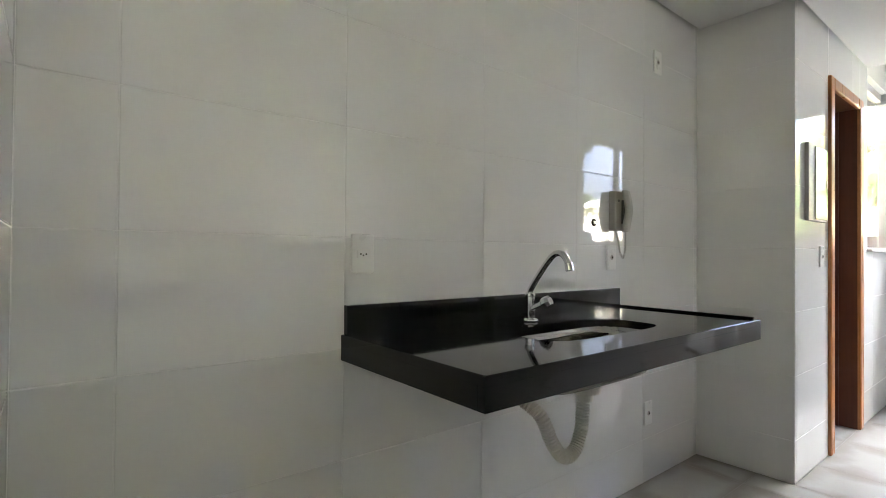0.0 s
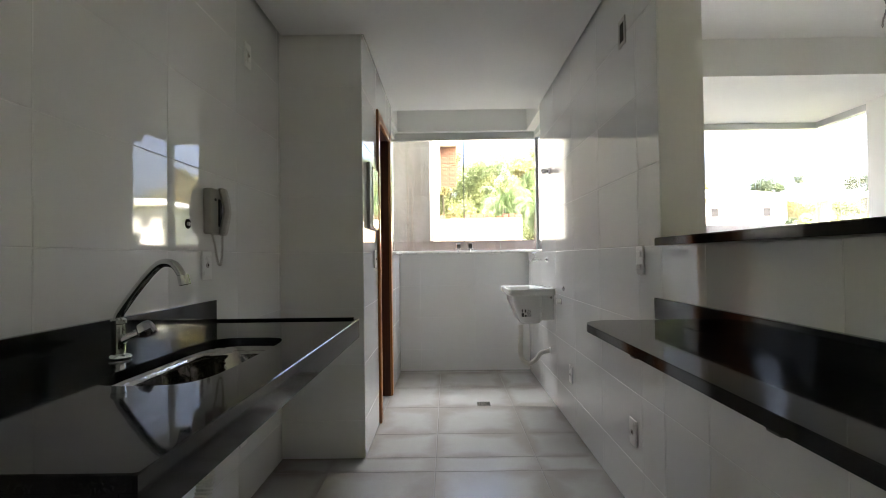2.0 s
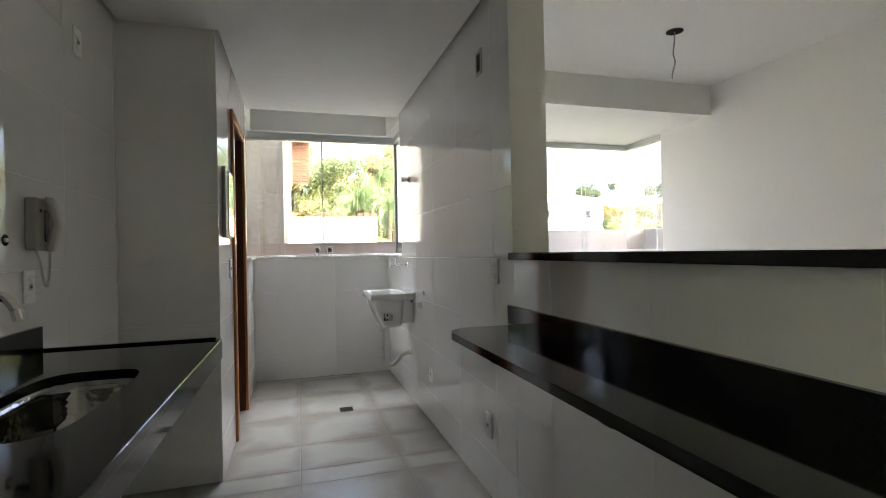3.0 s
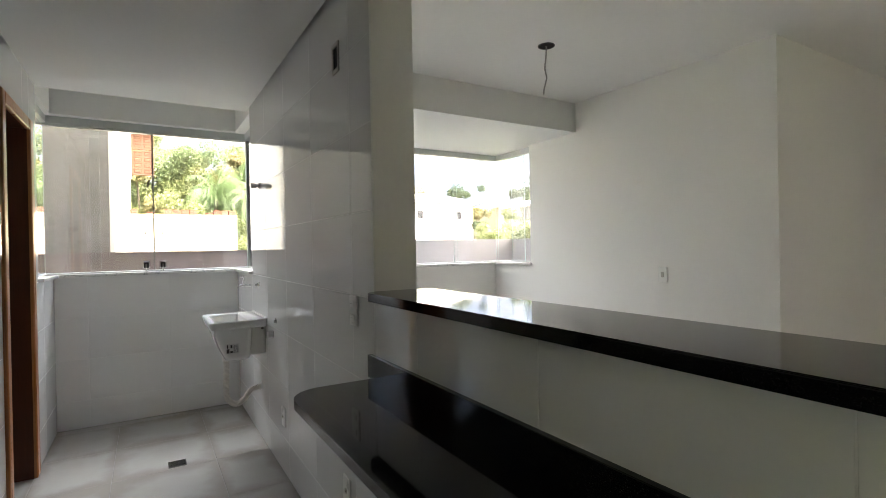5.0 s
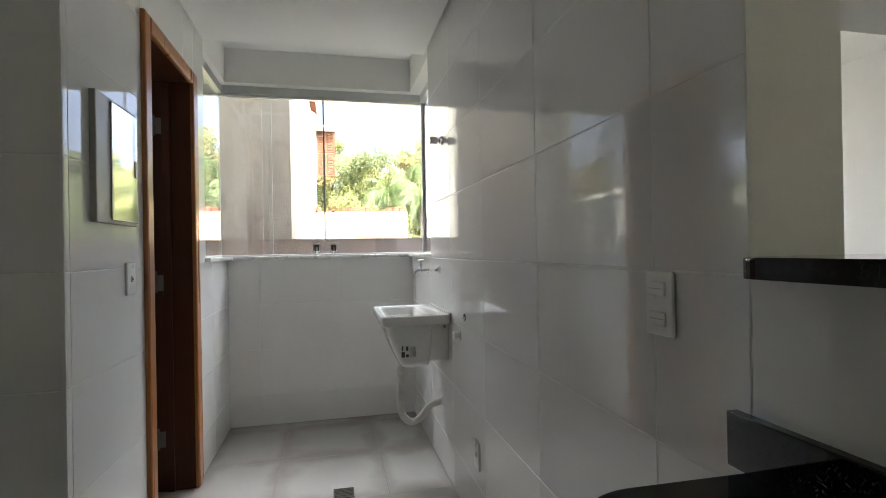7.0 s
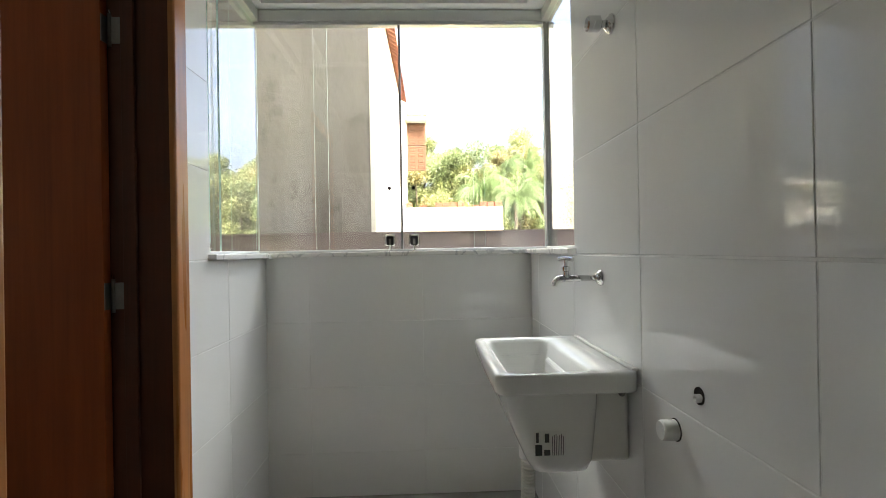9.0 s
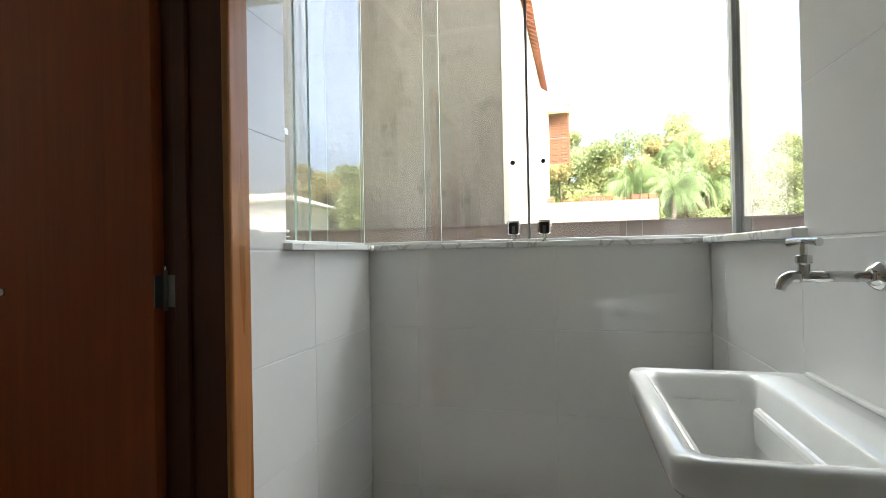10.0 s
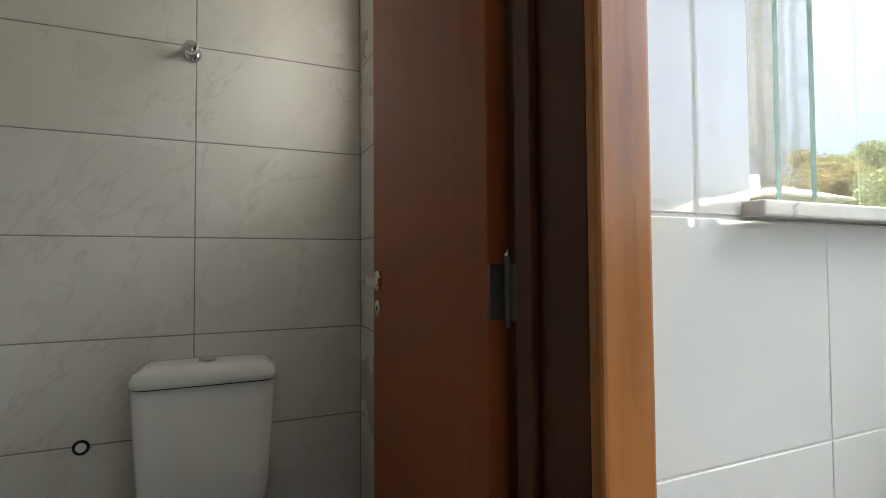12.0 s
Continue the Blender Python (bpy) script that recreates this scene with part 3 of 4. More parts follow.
for z in (0.265, 1.06, 1.86):
    h = part("hinge", tube([Vector((-0.012, -0.006, z - 0.05)), Vector((-0.012, -0.006, z + 0.05))], 0.0055), HINGE, door_1, "dull steel butt hinge")
    part("hinge_tip", lathe([(0.004, 0), (0.0055, 0.004), (0.002, 0.012), (0, 0.013)], 10, pose(-0.012, -0.006, z + 0.05)), CHROME, h)
    part("hinge_leaf", boxes((-0.0365, -0.008, 0.003, 0.0055, z - 0.04, z + 0.04)), HINGE, h)
    part("hinge_leaf", boxes((-0.0125, -0.0095, -0.055, -0.012, z - 0.04, z + 0.04)), HINGE, h)
door_1.rotation_euler = (0, 0, radians(1.2))


# ---- kitchen: sink counter ----
def superellipse(cx, cy, a, b, ang, p=4.6):
    c, s = math.cos(ang), math.sin(ang)
    r = (abs(c / a) ** p + abs(s / b) ** p) ** (-1 / p)
    return cx + r * c, cy + r * s


CX0, CX1, CY0, CY1, CT = 0.248, 1.645, 0.742, YS, 0.884
SX, SY, SA, SB = 0.925, 0.995, 0.285, 0.122
angs = sorted([2 * math.pi * k / 72 for k in range(72)] + [math.atan2(y - SY, x - SX) % (2 * math.pi) for x in (CX0, CX1) for y in (CY0, CY1)])


def rect_hit(ang, x0, x1, y0, y1):
    c, s = math.cos(ang), math.sin(ang)
    t = min(((x1 - SX) / c if c > 0 else (x0 - SX) / c) if abs(c) > 1e-9 else 1e9, ((y1 - SY) / s if s > 0 else (y0 - SY) / s) if abs(s) > 1e-9 else 1e9)
    return SX + t * c, SY + t * s


counter = thing("sink_counter", "polished black granite sink counter on the kitchen wall", "counter", (1.0, 1.0, CT))
loops = []
for z, k in ((CT - 0.022, 0), (CT - 0.002, 0), (CT, 0.002)):
    loops.append([(*rect_hit(a, CX0 + k, CX1 - k, CY0 + k, CY1), z) for a in angs])
loops += [[(*superellipse(SX, SY, SA, SB, a), z) for a in angs] for z in (CT, CT - 0.022)]
top = rings(loops, False, False)
part("countertop", top, GRANITE, counter)
part("apron", rbox(CX0, CX1, CY0, CY0 + 0.022, CT - 0.072, CT - 0.0221, 0.0004), GRANITE, counter)
part("apron", rbox(CX0, CX0 + 0.022, CY0 + 0.0222, CY1, CT - 0.072, CT - 0.0221, 0.0004), GRANITE, counter)
part("apron", rbox(CX1 - 0.022, CX1, CY0 + 0.0222, CY1, CT - 0.072, CT - 0.0221, 0.0004), GRANITE, counter)
part("backsplash", rbox(CX0 + 0.008, CX1 - 0.001, CY1 - 0.02, CY1 - 0.0005, CT + 0.0003, 0.967, 0.0015), GRANITE, counter)
part("drip_edge", rbox(CX1 - 0.018, CX1, CY0 + 0.02, CY1 - 0.021, CT + 0.0003, CT + 0.008, 0.002), GRANITE, counter)
own(counter)

basin = thing("sink_basin", "shiny stainless steel undermount sink basin", "sink", (SX, SY, CT - 0.17))
N = 64
prof = [(0.012, -0.022), (0.012, -0.024), (0.0, -0.026), (-0.004, -0.05), (-0.010, -0.12), (-0.03, -0.15), (-0.07, -0.158), (-0.115, -0.162)]
loops = [[(*superellipse(SX, SY, SA + d, SB + d, 2 * math.pi * k / N, 4.6 if d > -0.05 else 2.6), CT + z - 0.0005) for k in range(N)] for d, z in prof]
out = [[(*superellipse(SX, SY, SA + d + 0.004, SB + d + 0.004, 2 * math.pi * k / N, 4.6 if d > -0.05 else 2.6), CT + z - 0.003) for k in range(N)] for d, z in prof[::-1]]
part("bowl", rings(loops + out, False, False), STEEL, basin, "", True)
part("drain", lathe([(0.045, 0.0), (0.044, 0.003), (0.03, 0.003), (0.028, -0.006), (0.006, -0.006), (0.005, 0.002), (0, 0.002)], 24, pose(SX, SY, CT - 0.1625)), STEEL, basin, "", True)
part("drain_plug", lathe([(0.05, -0.02), (0.05, 0.0), (0.03, 0.012), (0, 0.012)], 24, pose(SX, SY, CT - 0.178)), HOSE, basin)
own(basin)

trap = thing("drain_hose", "cream corrugated drain hose under the sink", "hose", (SX, SY, 0.6))
part("hose", corrugated([(SX, SY, CT - 0.195), (SX - 0.01, SY, 0.63), (0.905, SY, 0.565), (0.872, SY, 0.512), (0.825, SY + 0.004, 0.503), (0.785, SY + 0.015, 0.55), (0.755, SY + 0.05, 0.64), (0.71, SY + 0.17, 0.695), (0.68, YS - 0.012, 0.70)], 0.019), HOSE, trap)
part("collar", lathe([(0.026, 0), (0.026, 0.03), (0.022, 0.034), (0, 0.034)], 20, pose(SX, SY, CT - 0.225)), HOSE, trap)
part("wall_flange", lathe([(0.032, 0), (0.032, 0.006), (0.024, 0.011), (0, 0.011)], 20, pose(0.68, YS - 0.0005, 0.70, 90)), PLASTIC, trap)
own(trap)

FX, FY = 0.912, 1.212
faucet = thing("kitchen_faucet", "chrome kitchen faucet with a bent swivel spout", "faucet", (FX, FY, CT))
part("base_ring", lathe([(0.030, 0.0005), (0.030, 0.005), (0.024, 0.010), (0.017, 0.012), (0, 0.012)], 24, pose(FX, FY, CT)), CHROME, faucet, "", True)
part("body", lathe([(0.0155, 0.01), (0.0155, 0.085), (0.018, 0.087), (0.018, 0.096), (0.014, 0.1), (0, 0.1)], 24, pose(FX, FY, CT)), CHROME, faucet)
part("spout", tube(curve_points([(FX, FY, CT + 0.09), (FX, FY, CT + 0.105), (FX, FY - 0.012, CT + 0.125), (FX, FY - 0.045, CT + 0.17), (FX, FY - 0.085, CT + 0.217), (FX, FY - 0.112, CT + 0.236), (FX, FY - 0.14, CT + 0.232), (FX, FY - 0.158, CT + 0.208), (FX, FY - 0.163, CT + 0.196)], 8), 0.0105, 16), CHROME, faucet, "", True)
part("aerator", lathe([(0.0135, -0.012), (0.0135, 0.012), (0.011, 0.014), (0, 0.014)], 20, pose(FX, FY - 0.1645, CT + 0.193, -14)), CHROME, faucet)
kn = part("valve_stem", tube([Vector((FX, FY - 0.01, CT + 0.045)), Vector((FX + 0.012, FY - 0.045, CT + 0.062))], 0.011), CHROME, faucet)
part("knob", lathe([(0.012, 0), (0.02, 0.006), (0.022, 0.02), (0.02, 0.034), (0.014, 0.038), (0, 0.038)], 8, look((FX + 0.012, FY - 0.042, CT + 0.06), (FX + 0.001, FY - 0.01, CT + 0.044))), CHROME, kn)
own(faucet)


# ---- bar and lower shelf ----
def rounded_end(x0, x1, y0, y1, r, seg=8):
    """A slab's outline with its corner (x1, y1) rounded."""
    arc = [(x1 - r + r * math.cos(a), y1 - r + r * math.sin(a)) for a in [math.pi / 2 * k / seg for k in range(seg + 1)]]
    return [(x0, y0), (x1, y0), *arc, (x0, y1)]


bar = thing("bar_top", "polished black granite bar top on the low wall", "bar counter", (0.5, -0.48, 1.146))
part("slab", prism(rounded_end(-1.22, 1.543, -0.649, -0.378, 0.05), 1.157, 1.186, 0.004), GRANITE, bar)
own(bar)
shelf = thing("granite_worktop", "black granite worktop with backsplash below the bar", "counter", (0.5, -0.25, 0.86))
part("slab", prism(rounded_end(-1.22, 1.545, YR + 0.0005, -0.108, 0.11, 12), 0.852, 0.88, 0.004), GRANITE, shelf)
part("backsplash", rbox(-1.22, 1.572, YR + 0.0005, YR + 0.019, 0.8803, 0.96, 0.002), GRANITE, shelf)
own(shelf)
for x in (1.11, 0.50, -0.11, -0.72):
    br = thing("shelf_bracket", "black painted iron bracket under the granite worktop", "bracket", (x, -0.3, 0.84), "brackets under the worktop")
    part("arm", rbox(x - 0.02, x + 0.02, YR + 0.0005, -0.14, 0.828, 0.8515, 0.004), IRON, br)
    part("wall_plate", rbox(x - 0.02, x + 0.02, YR + 0.0005, YR + 0.008, 0.70, 0.8275, 0.003), IRON, br)
    own(br)


# ---- sockets, switches and wall fittings ----
def plate(name, label, category, w, h, m, inner, group=""):
    """A wall plate built facing its own +z, x across and y up."""
    e = thing(name, label, category, group=group)
    part("cover", rbox(-w / 2, w / 2, -h / 2, h / 2, 0.0005, 0.0092, 0.0045, 3), PLASTIC, e)
    inner(e)
    e.matrix_world = m
    return e


def one_socket(e):
    c = part("socket_face", rbox(-0.020, 0.020, -0.012, 0.012, 0.0092, 0.0115, 0.002), PLASTIC, e)
    for dx, dy in ((-0.009, 0), (0, -0.004), (0.009, 0)):
        part("pin_hole", lathe([(0.0026, 0), (0.0026, 0.0006), (0, 0.0006)], 10, pose(dx, dy, 0.0116)), HOLE, c)


def one_button(e):
    c = part("outlet_ring", lathe([(0.011, 0), (0.011, 0.002), (0.008, 0.003), (0, 0.003)], 18, pose(0, 0, 0.0092)), OLDPLASTIC, e)
    part("outlet_hole", lathe([(0.0045, 0), (0.0045, 0.0006), (0, 0.0006)], 12, pose(0, 0, 0.0125)), HOLE, c)


def two_switches(e):
    for y in (0.027, -0.027):
        c = part("rocker", rbox(-0.022, 0.022, y - 0.013, y + 0.013, 0.0092, 0.0145, 0.003), PLASTIC, e)
        part("groove", boxes((-0.018, 0.018, y - 0.0006, y + 0.0006, 0.0145, 0.0149)), OLDPLASTIC, c)


def rocker(e):
    part("rocker", rbox(-0.012, 0.012, -0.019, 0.019, 0.0092, 0.0125, 0.002), OLDPLASTIC, e)


def on_sink(x, z):
    return pose(x, YS, z, 90)


def on_left(x, z):
    return pose(x, YL, z, 90)


def on_right(x, z):
    return pose(x, YR, z, 90, 0, 180)


plate("wall_socket", "white wall socket with three pin holes above the sink", "socket", 0.075, 0.116, on_sink(0.311, 1.113), one_socket)
plate("wall_outlet", "white blank outlet plate high on the tiled wall", "outlet", 0.075, 0.116, on_sink(2.002, 2.10), one_button)
plate("wall_outlet", "white outlet plate low on the wall under the sink", "outlet", 0.075, 0.116, on_sink(1.922, 0.338), one_button)
plate("wall_outlet", "white outlet plate below the door phone", "outlet", 0.072, 0.112, on_sink(1.592, 1.107), one_button)
plate("light_switch", "white wall outlet beside the bathroom door", "switch", 0.075, 0.116, on_left(2.89, 1.12), one_button)
plate("light_switch", "white double rocker switch on the glossy tiled wall", "switch", 0.075, 0.118, on_right(1.735, 1.10), two_switches)
plate("wall_outlet", "white outlet plate low on the bar wall", "outlet", 0.075, 0.116, on_right(1.851, 0.35), one_button)
plate("wall_outlet", "white outlet plate low on the laundry wall", "outlet", 0.075, 0.116, on_right(2.93, 0.345), one_button)
plate("wall_switch", "white light switch on the plain living room wall", "switch", 0.075, 0.116, pose(2.185, -3.0, 1.103, 90, 0, 180), rocker)

jbox = thing("junction_box", "open electrical box with an empty frame on the wall", "junction box")
part("rim", boxes((-0.04, 0.04, 0.045, 0.062, 0.0005, 0.006), (-0.04, 0.04, -0.062, -0.045, 0.0005, 0.006), (-0.04, -0.027, -0.045, 0.045, 0.0005, 0.006), (0.027, 0.04, -0.045, 0.045, 0.0005, 0.006)), OLDPLASTIC, jbox)
# Flat sheet; the empty box's inner shade is in its dark colour.
part("cavity", boxes((-0.027, 0.027, -0.045, 0.045, 0.0003, 0.002)), HOLE, jbox)
jbox.matrix_world = on_right(1.895, 2.13)

pipe = thing("wall_pipe_stub", "small capped pipe hole in the tiled wall", "pipe outlet")
part("ring", lathe([(0.018, 0.0003), (0.018, 0.003), (0.012, 0.003), (0.012, 0.001), (0, 0.001)], 20), HOLE, pipe)
part("stub", lathe([(0.007, 0.001), (0.007, 0.008), (0, 0.008)], 14), PLASTIC, pipe)
pipe.matrix_world = on_sink(1.464, 1.26)
pipe = thing("wall_pipe_stub", "open water outlet hole with white thread on the wall", "pipe outlet")
part("ring", lathe([(0.017, 0.0003), (0.017, 0.002), (0.013, 0.002), (0.013, 0.001), (0, 0.001)], 22), HOLE, pipe)
part("stub", lathe([(0.008, 0.001), (0.008, 0.012), (0.005, 0.012), (0, 0.006)], 16, pose(0.004, -0.003, 0)), PLASTIC, pipe)
pipe.matrix_world = on_right(3.105, 0.895)
cap = thing("pipe_cap", "round white plastic pipe cap on the laundry wall", "pipe cap")
part("flange", lathe([(0.0235, 0.0003), (0.0235, 0.002), (0, 0.002)], 22), HOLE, cap)
part("cap", lathe([(0.021, 0.002), (0.021, 0.030), (0.019, 0.034), (0, 0.034)], 32), PLASTIC, cap)
cap.matrix_world = on_right(3.196, 0.798)

# door phone
phone = thing("door_phone", "grey-white wall door phone with a hooked handset", "intercom")
part("base", rbox(-0.042, 0.042, -0.09, 0.09, 0.0005, 0.038, 0.008, 3), OLDPLASTIC, phone)
part("cradle", rbox(0.004, 0.036, -0.06, 0.05, 0.0382, 0.044, 0.003), BLACK, phone)
part("button", lathe([(0.006, 0), (0.006, 0.003), (0, 0.003)], 14, pose(-0.018, 0.045, 0.0382)), BLACK, phone)
hs = rings([[(0.02 + sx * w, y, z0 + (0.018 if sz > 0 else 0) + bow) for sx, sz in ((-1, -1), (1, -1), (1, 1), (-1, 1))]
            for y, w, z0, bow in ((-0.094, 0.02, 0.04, 0.0), (-0.088, 0.024, 0.038, 0.004), (-0.05, 0.024, 0.042, 0.008), (0.0, 0.021, 0.05, 0.01), (0.05, 0.024, 0.044, 0.008), (0.088, 0.024, 0.038, 0.004), (0.094, 0.02, 0.04, 0.0))])
bmesh.ops.bevel(hs, geom=hs.edges[:], offset=0.004, segments=2, affect="EDGES")
part("handset", hs, OLDPLASTIC, phone, "", True)
coil = curve_points([(-0.008, -0.088, 0.02), (-0.006, -0.13, 0.03), (0.004, -0.19, 0.034), (0.022, -0.212, 0.036), (0.038, -0.19, 0.036), (0.036, -0.14, 0.04), (0.026, -0.092, 0.045)], 16)
fine = resample(coil, 0.0012)
hel, side = [], Vector((0, 0, 1))
for i, p in enumerate(fine):
    d = (fine[min(i + 1, len(fine) - 1)] - fine[max(i - 1, 0)]).normalized()
    s1 = (side - d * side.dot(d)).normalized()
    s2 = d.cross(s1)
    hel.append(p + (s1 * math.cos(i * 1.05) + s2 * math.sin(i * 1.05)) * 0.0042)
part("cord", tube(hel, 0.0016, 5), OLDPLASTIC, phone, "coiled grey cord")
phone.matrix_world = on_sink(1.615, 1.318)

# electrical panel
panel = thing("electrical_panel", "white flush electrical panel with a glossy cover", "electrical panel")
part("body", rbox(-0.153, 0.153, -0.20, 0.20, 0.0005, 0.02, 0.003), OLDPLASTIC, panel)
cv = part("cover", rbox(-0.06, 0.148, -0.19, 0.19, 0.0202, 0.026, 0.004, 3), SMOKE, panel, "glossy translucent cover")
part("handle", rbox(0.12, 0.138, -0.03, 0.03, 0.0262, 0.029, 0.001), OLDPLASTIC, cv)
panel.matrix_world = on_left(2.762, 1.505)

# wall tap, valve
tap = thing("wall_tap", "chrome wall tap with a long arm above the laundry tub", "tap", (3.58, YR, 1.10))
TX, TZ = 3.61, 1.092
part("flange", lathe([(0.024, 0.0005), (0.023, 0.006), (0.014, 0.016), (0.010, 0.018), (0, 0.018)], 22, pose(TX, YR, TZ, -90)), CHROME, tap, "", True)
part("arm", tube([Vector((TX, YR + 0.01, TZ)), Vector((TX, YR + 0.118, TZ))], 0.0092, 16), CHROME, tap, "", True)
part("nozzle", tube(curve_points([(TX, YR + 0.112, TZ), (TX, YR + 0.128, TZ - 0.002), (TX, YR + 0.138, TZ - 0.012), (TX, YR + 0.141, TZ - 0.022)], 5), lambda i: 0.0102 - 0.0001 * i, 16), CHROME, tap, "", True)
part("bonnet", lathe([(0.009, 0), (0.009, 0.02), (0.012, 0.022), (0.012, 0.034), (0.006, 0.036), (0.005, 0.055), (0, 0.055)], 16, pose(TX, YR + 0.105, TZ)), CHROME, tap)
part("handle", tube([Vector((TX - 0.03, YR + 0.095, TZ + 0.056)), Vector((TX, YR + 0.105, TZ + 0.059)), Vector((TX + 0.03, YR + 0.115, TZ + 0.056))], lambda i: 0.0045 if i == 1 else 0.007), CHROME, tap)
own(tap)
valve = thing("shutoff_valve", "chrome shut-off valve knob on the tiled wall", "valve")
part("flange", lathe([(0.027, 0.0005), (0.026, 0.006), (0.012, 0.02), (0, 0.02)], 22), CHROME, valve, "", True)
part("stem", lathe([(0.010, 0.015), (0.010, 0.036), (0, 0.036)], 16), CHROME, valve)
part("knob", lathe([(0.014, 0.03), (0.021, 0.034), (0.021, 0.066), (0.017, 0.07), (0, 0.07)], 6), CHROME, valve)
valve.matrix_world = on_right(3.50, 1.785)


# ---- laundry tub ----
tub = thing("laundry_tub", "white glazed ceramic laundry tub fixed to the wall", "laundry sink", (3.6, -0.22, 0.6))
U0, U1, V0, V1, UT = 3.352, 3.865, YR + 0.001, -0.066, 0.878


def rr(x0, x1, y0, y1, r, z, seg=5):
    pts = []
    for cx, cy, a0 in ((x1 - r, y1 - r, 0), (x0 + r, y1 - r, 90), (x0 + r, y0 + r, 180), (x1 - r, y0 + r, 270)):
        pts += [(cx + r * math.cos(radians(a0 + 90 * k / seg)), cy + r * math.sin(radians(a0 + 90 * k / seg)), z) for k in range(seg + 1)]
    return pts


rim = rings([
    rr(U0 + 0.05, U1 - 0.05, V0, V1 - 0.06, 0.03, UT - 0.052), rr(U0 + 0.006, U1 - 0.006, V0, V1 - 0.006, 0.03, UT - 0.05), rr(U0, U1, V0, V1, 0.034, UT - 0.042),
    rr(U0, U1, V0, V1, 0.034, UT - 0.008), rr(U0 + 0.004, U1 - 0.004, V0, V1 - 0.004, 0.032, UT), rr(U0 + 0.03, U1 - 0.03, V0 + 0.105, V1 - 0.03, 0.03, UT - 0.002),
    rr(U0 + 0.038, U1 - 0.038, V0 + 0.112, V1 - 0.038, 0.03, UT - 0.014), rr(U0 + 0.045, U1 - 0.045, V0 + 0.12, V1 - 0.07, 0.035, UT - 0.06), rr(U0 + 0.056, U1 - 0.056, V0 + 0.13, V1 - 0.105, 0.04, UT - 0.12),
    rr(U0 + 0.085, U1 - 0.085, V0 + 0.145, V1 - 0.125, 0.04, UT - 0.20), rr(U0 + 0.12, U1 - 0.12, V0 + 0.16, V1 - 0.135, 0.02, UT - 0.25)], False, True)
part("basin", rim, CERAMIC, tub, "", True)
part("back_lip", rbox(U0 + 0.02, U1 - 0.02, V0, V0 + 0.014, UT - 0.002, UT + 0.007, 0.003), CERAMIC, tub)
for k in range(7):
    f = (k + 0.5) / 7
    y, z = V1 - 0.042 - 0.06 * f, UT - 0.02 - 0.095 * f
    part("washboard_ridge", tube([Vector((U0 + 0.07, y, z)), Vector((U1 - 0.07, y, z))], 0.0045, 8), CERAMIC, tub)
body = rings([
    rr(U0 + 0.035, U1 - 0.035, V0 + 0.085, V1 - 0.035, 0.04, UT - 0.0515), rr(U0 + 0.04, U1 - 0.04, V0 + 0.087, V1 - 0.04, 0.04, UT - 0.11),
    rr(U0 + 0.048, U1 - 0.048, V0 + 0.09, V1 - 0.06, 0.04, UT - 0.17), rr(U0 + 0.055, U1 - 0.055, V0 + 0.094, V1 - 0.088, 0.04, UT - 0.235),
    rr(U0 + 0.066, U1 - 0.066, V0 + 0.104, V1 - 0.102, 0.036, UT - 0.262), rr(U0 + 0.085, U1 - 0.085, V0 + 0.125, V1 - 0.12, 0.03, UT - 0.27)], False, True)
part("body", body, CERAMIC, tub, "", True)
part("rear_support", rbox(U0 + 0.075, U1 - 0.075, V0, V0 + 0.13, UT - 0.245, UT - 0.052, 0.012, 3), CERAMIC, tub)
part("wall_screw", lathe([(0.009, 0), (0.008, 0.004), (0, 0.005)], 12, pose(U0 + 0.0749, V0 + 0.02, UT - 0.07, 0, -90)), STEEL, tub)
sx = U0 + 0.0455
st = part("sticker", boxes((sx - 0.001, sx - 0.0004, -0.245, -0.165, UT - 0.213, UT - 0.15)), PAPER, tub, "small printed sticker")
for y0, y1, z0, z1 in ((-0.185, -0.168, 0.668, 0.695), (-0.177, -0.170, 0.70, 0.725), (-0.205, -0.190, 0.668, 0.682), (-0.203, -0.192, 0.70, 0.722)):
    part("print_bar", boxes((sx - 0.0016, sx - 0.001, y0, y1, z0, z1)), INK, st)
for k in range(7):
    part("print_line", boxes((sx - 0.0016, sx - 0.001, -0.2120 - 0.0045 * k, -0.2105 - 0.0045 * k, 0.668, 0.715 + 0.003 * (k % 3))), INK, st)
own(tub)
hose = thing("tub_drain_hose", "white corrugated drain hose below the laundry tub", "hose", (3.6, -0.2, 0.4))
hx, hy = 3.60, -0.19
part("hose", corrugated([(hx, hy, 0.60), (hx, hy, 0.50), (hx + 0.0, hy + 0.005, 0.40), (hx - 0.005, hy - 0.005, 0.315), (hx - 0.01, hy - 0.055, 0.275), (hx - 0.01, hy - 0.11, 0.30), (hx - 0.01, hy - 0.155, 0.355), (hx - 0.01, YR + 0.004, 0.375)], 0.018), HOSE, hose)
part("collar", lathe([(0.025, 0), (0.025, 0.035), (0, 0.035)], 20, pose(hx, hy, 0.581)), PLASTIC, hose)
part("wall_flange", lathe([(0.03, 0.0005), (0.029, 0.005), (0.021, 0.012), (0, 0.012)], 20, pose(hx - 0.01, YR, 0.375, -90)), PLASTIC, hose)
own(hose)

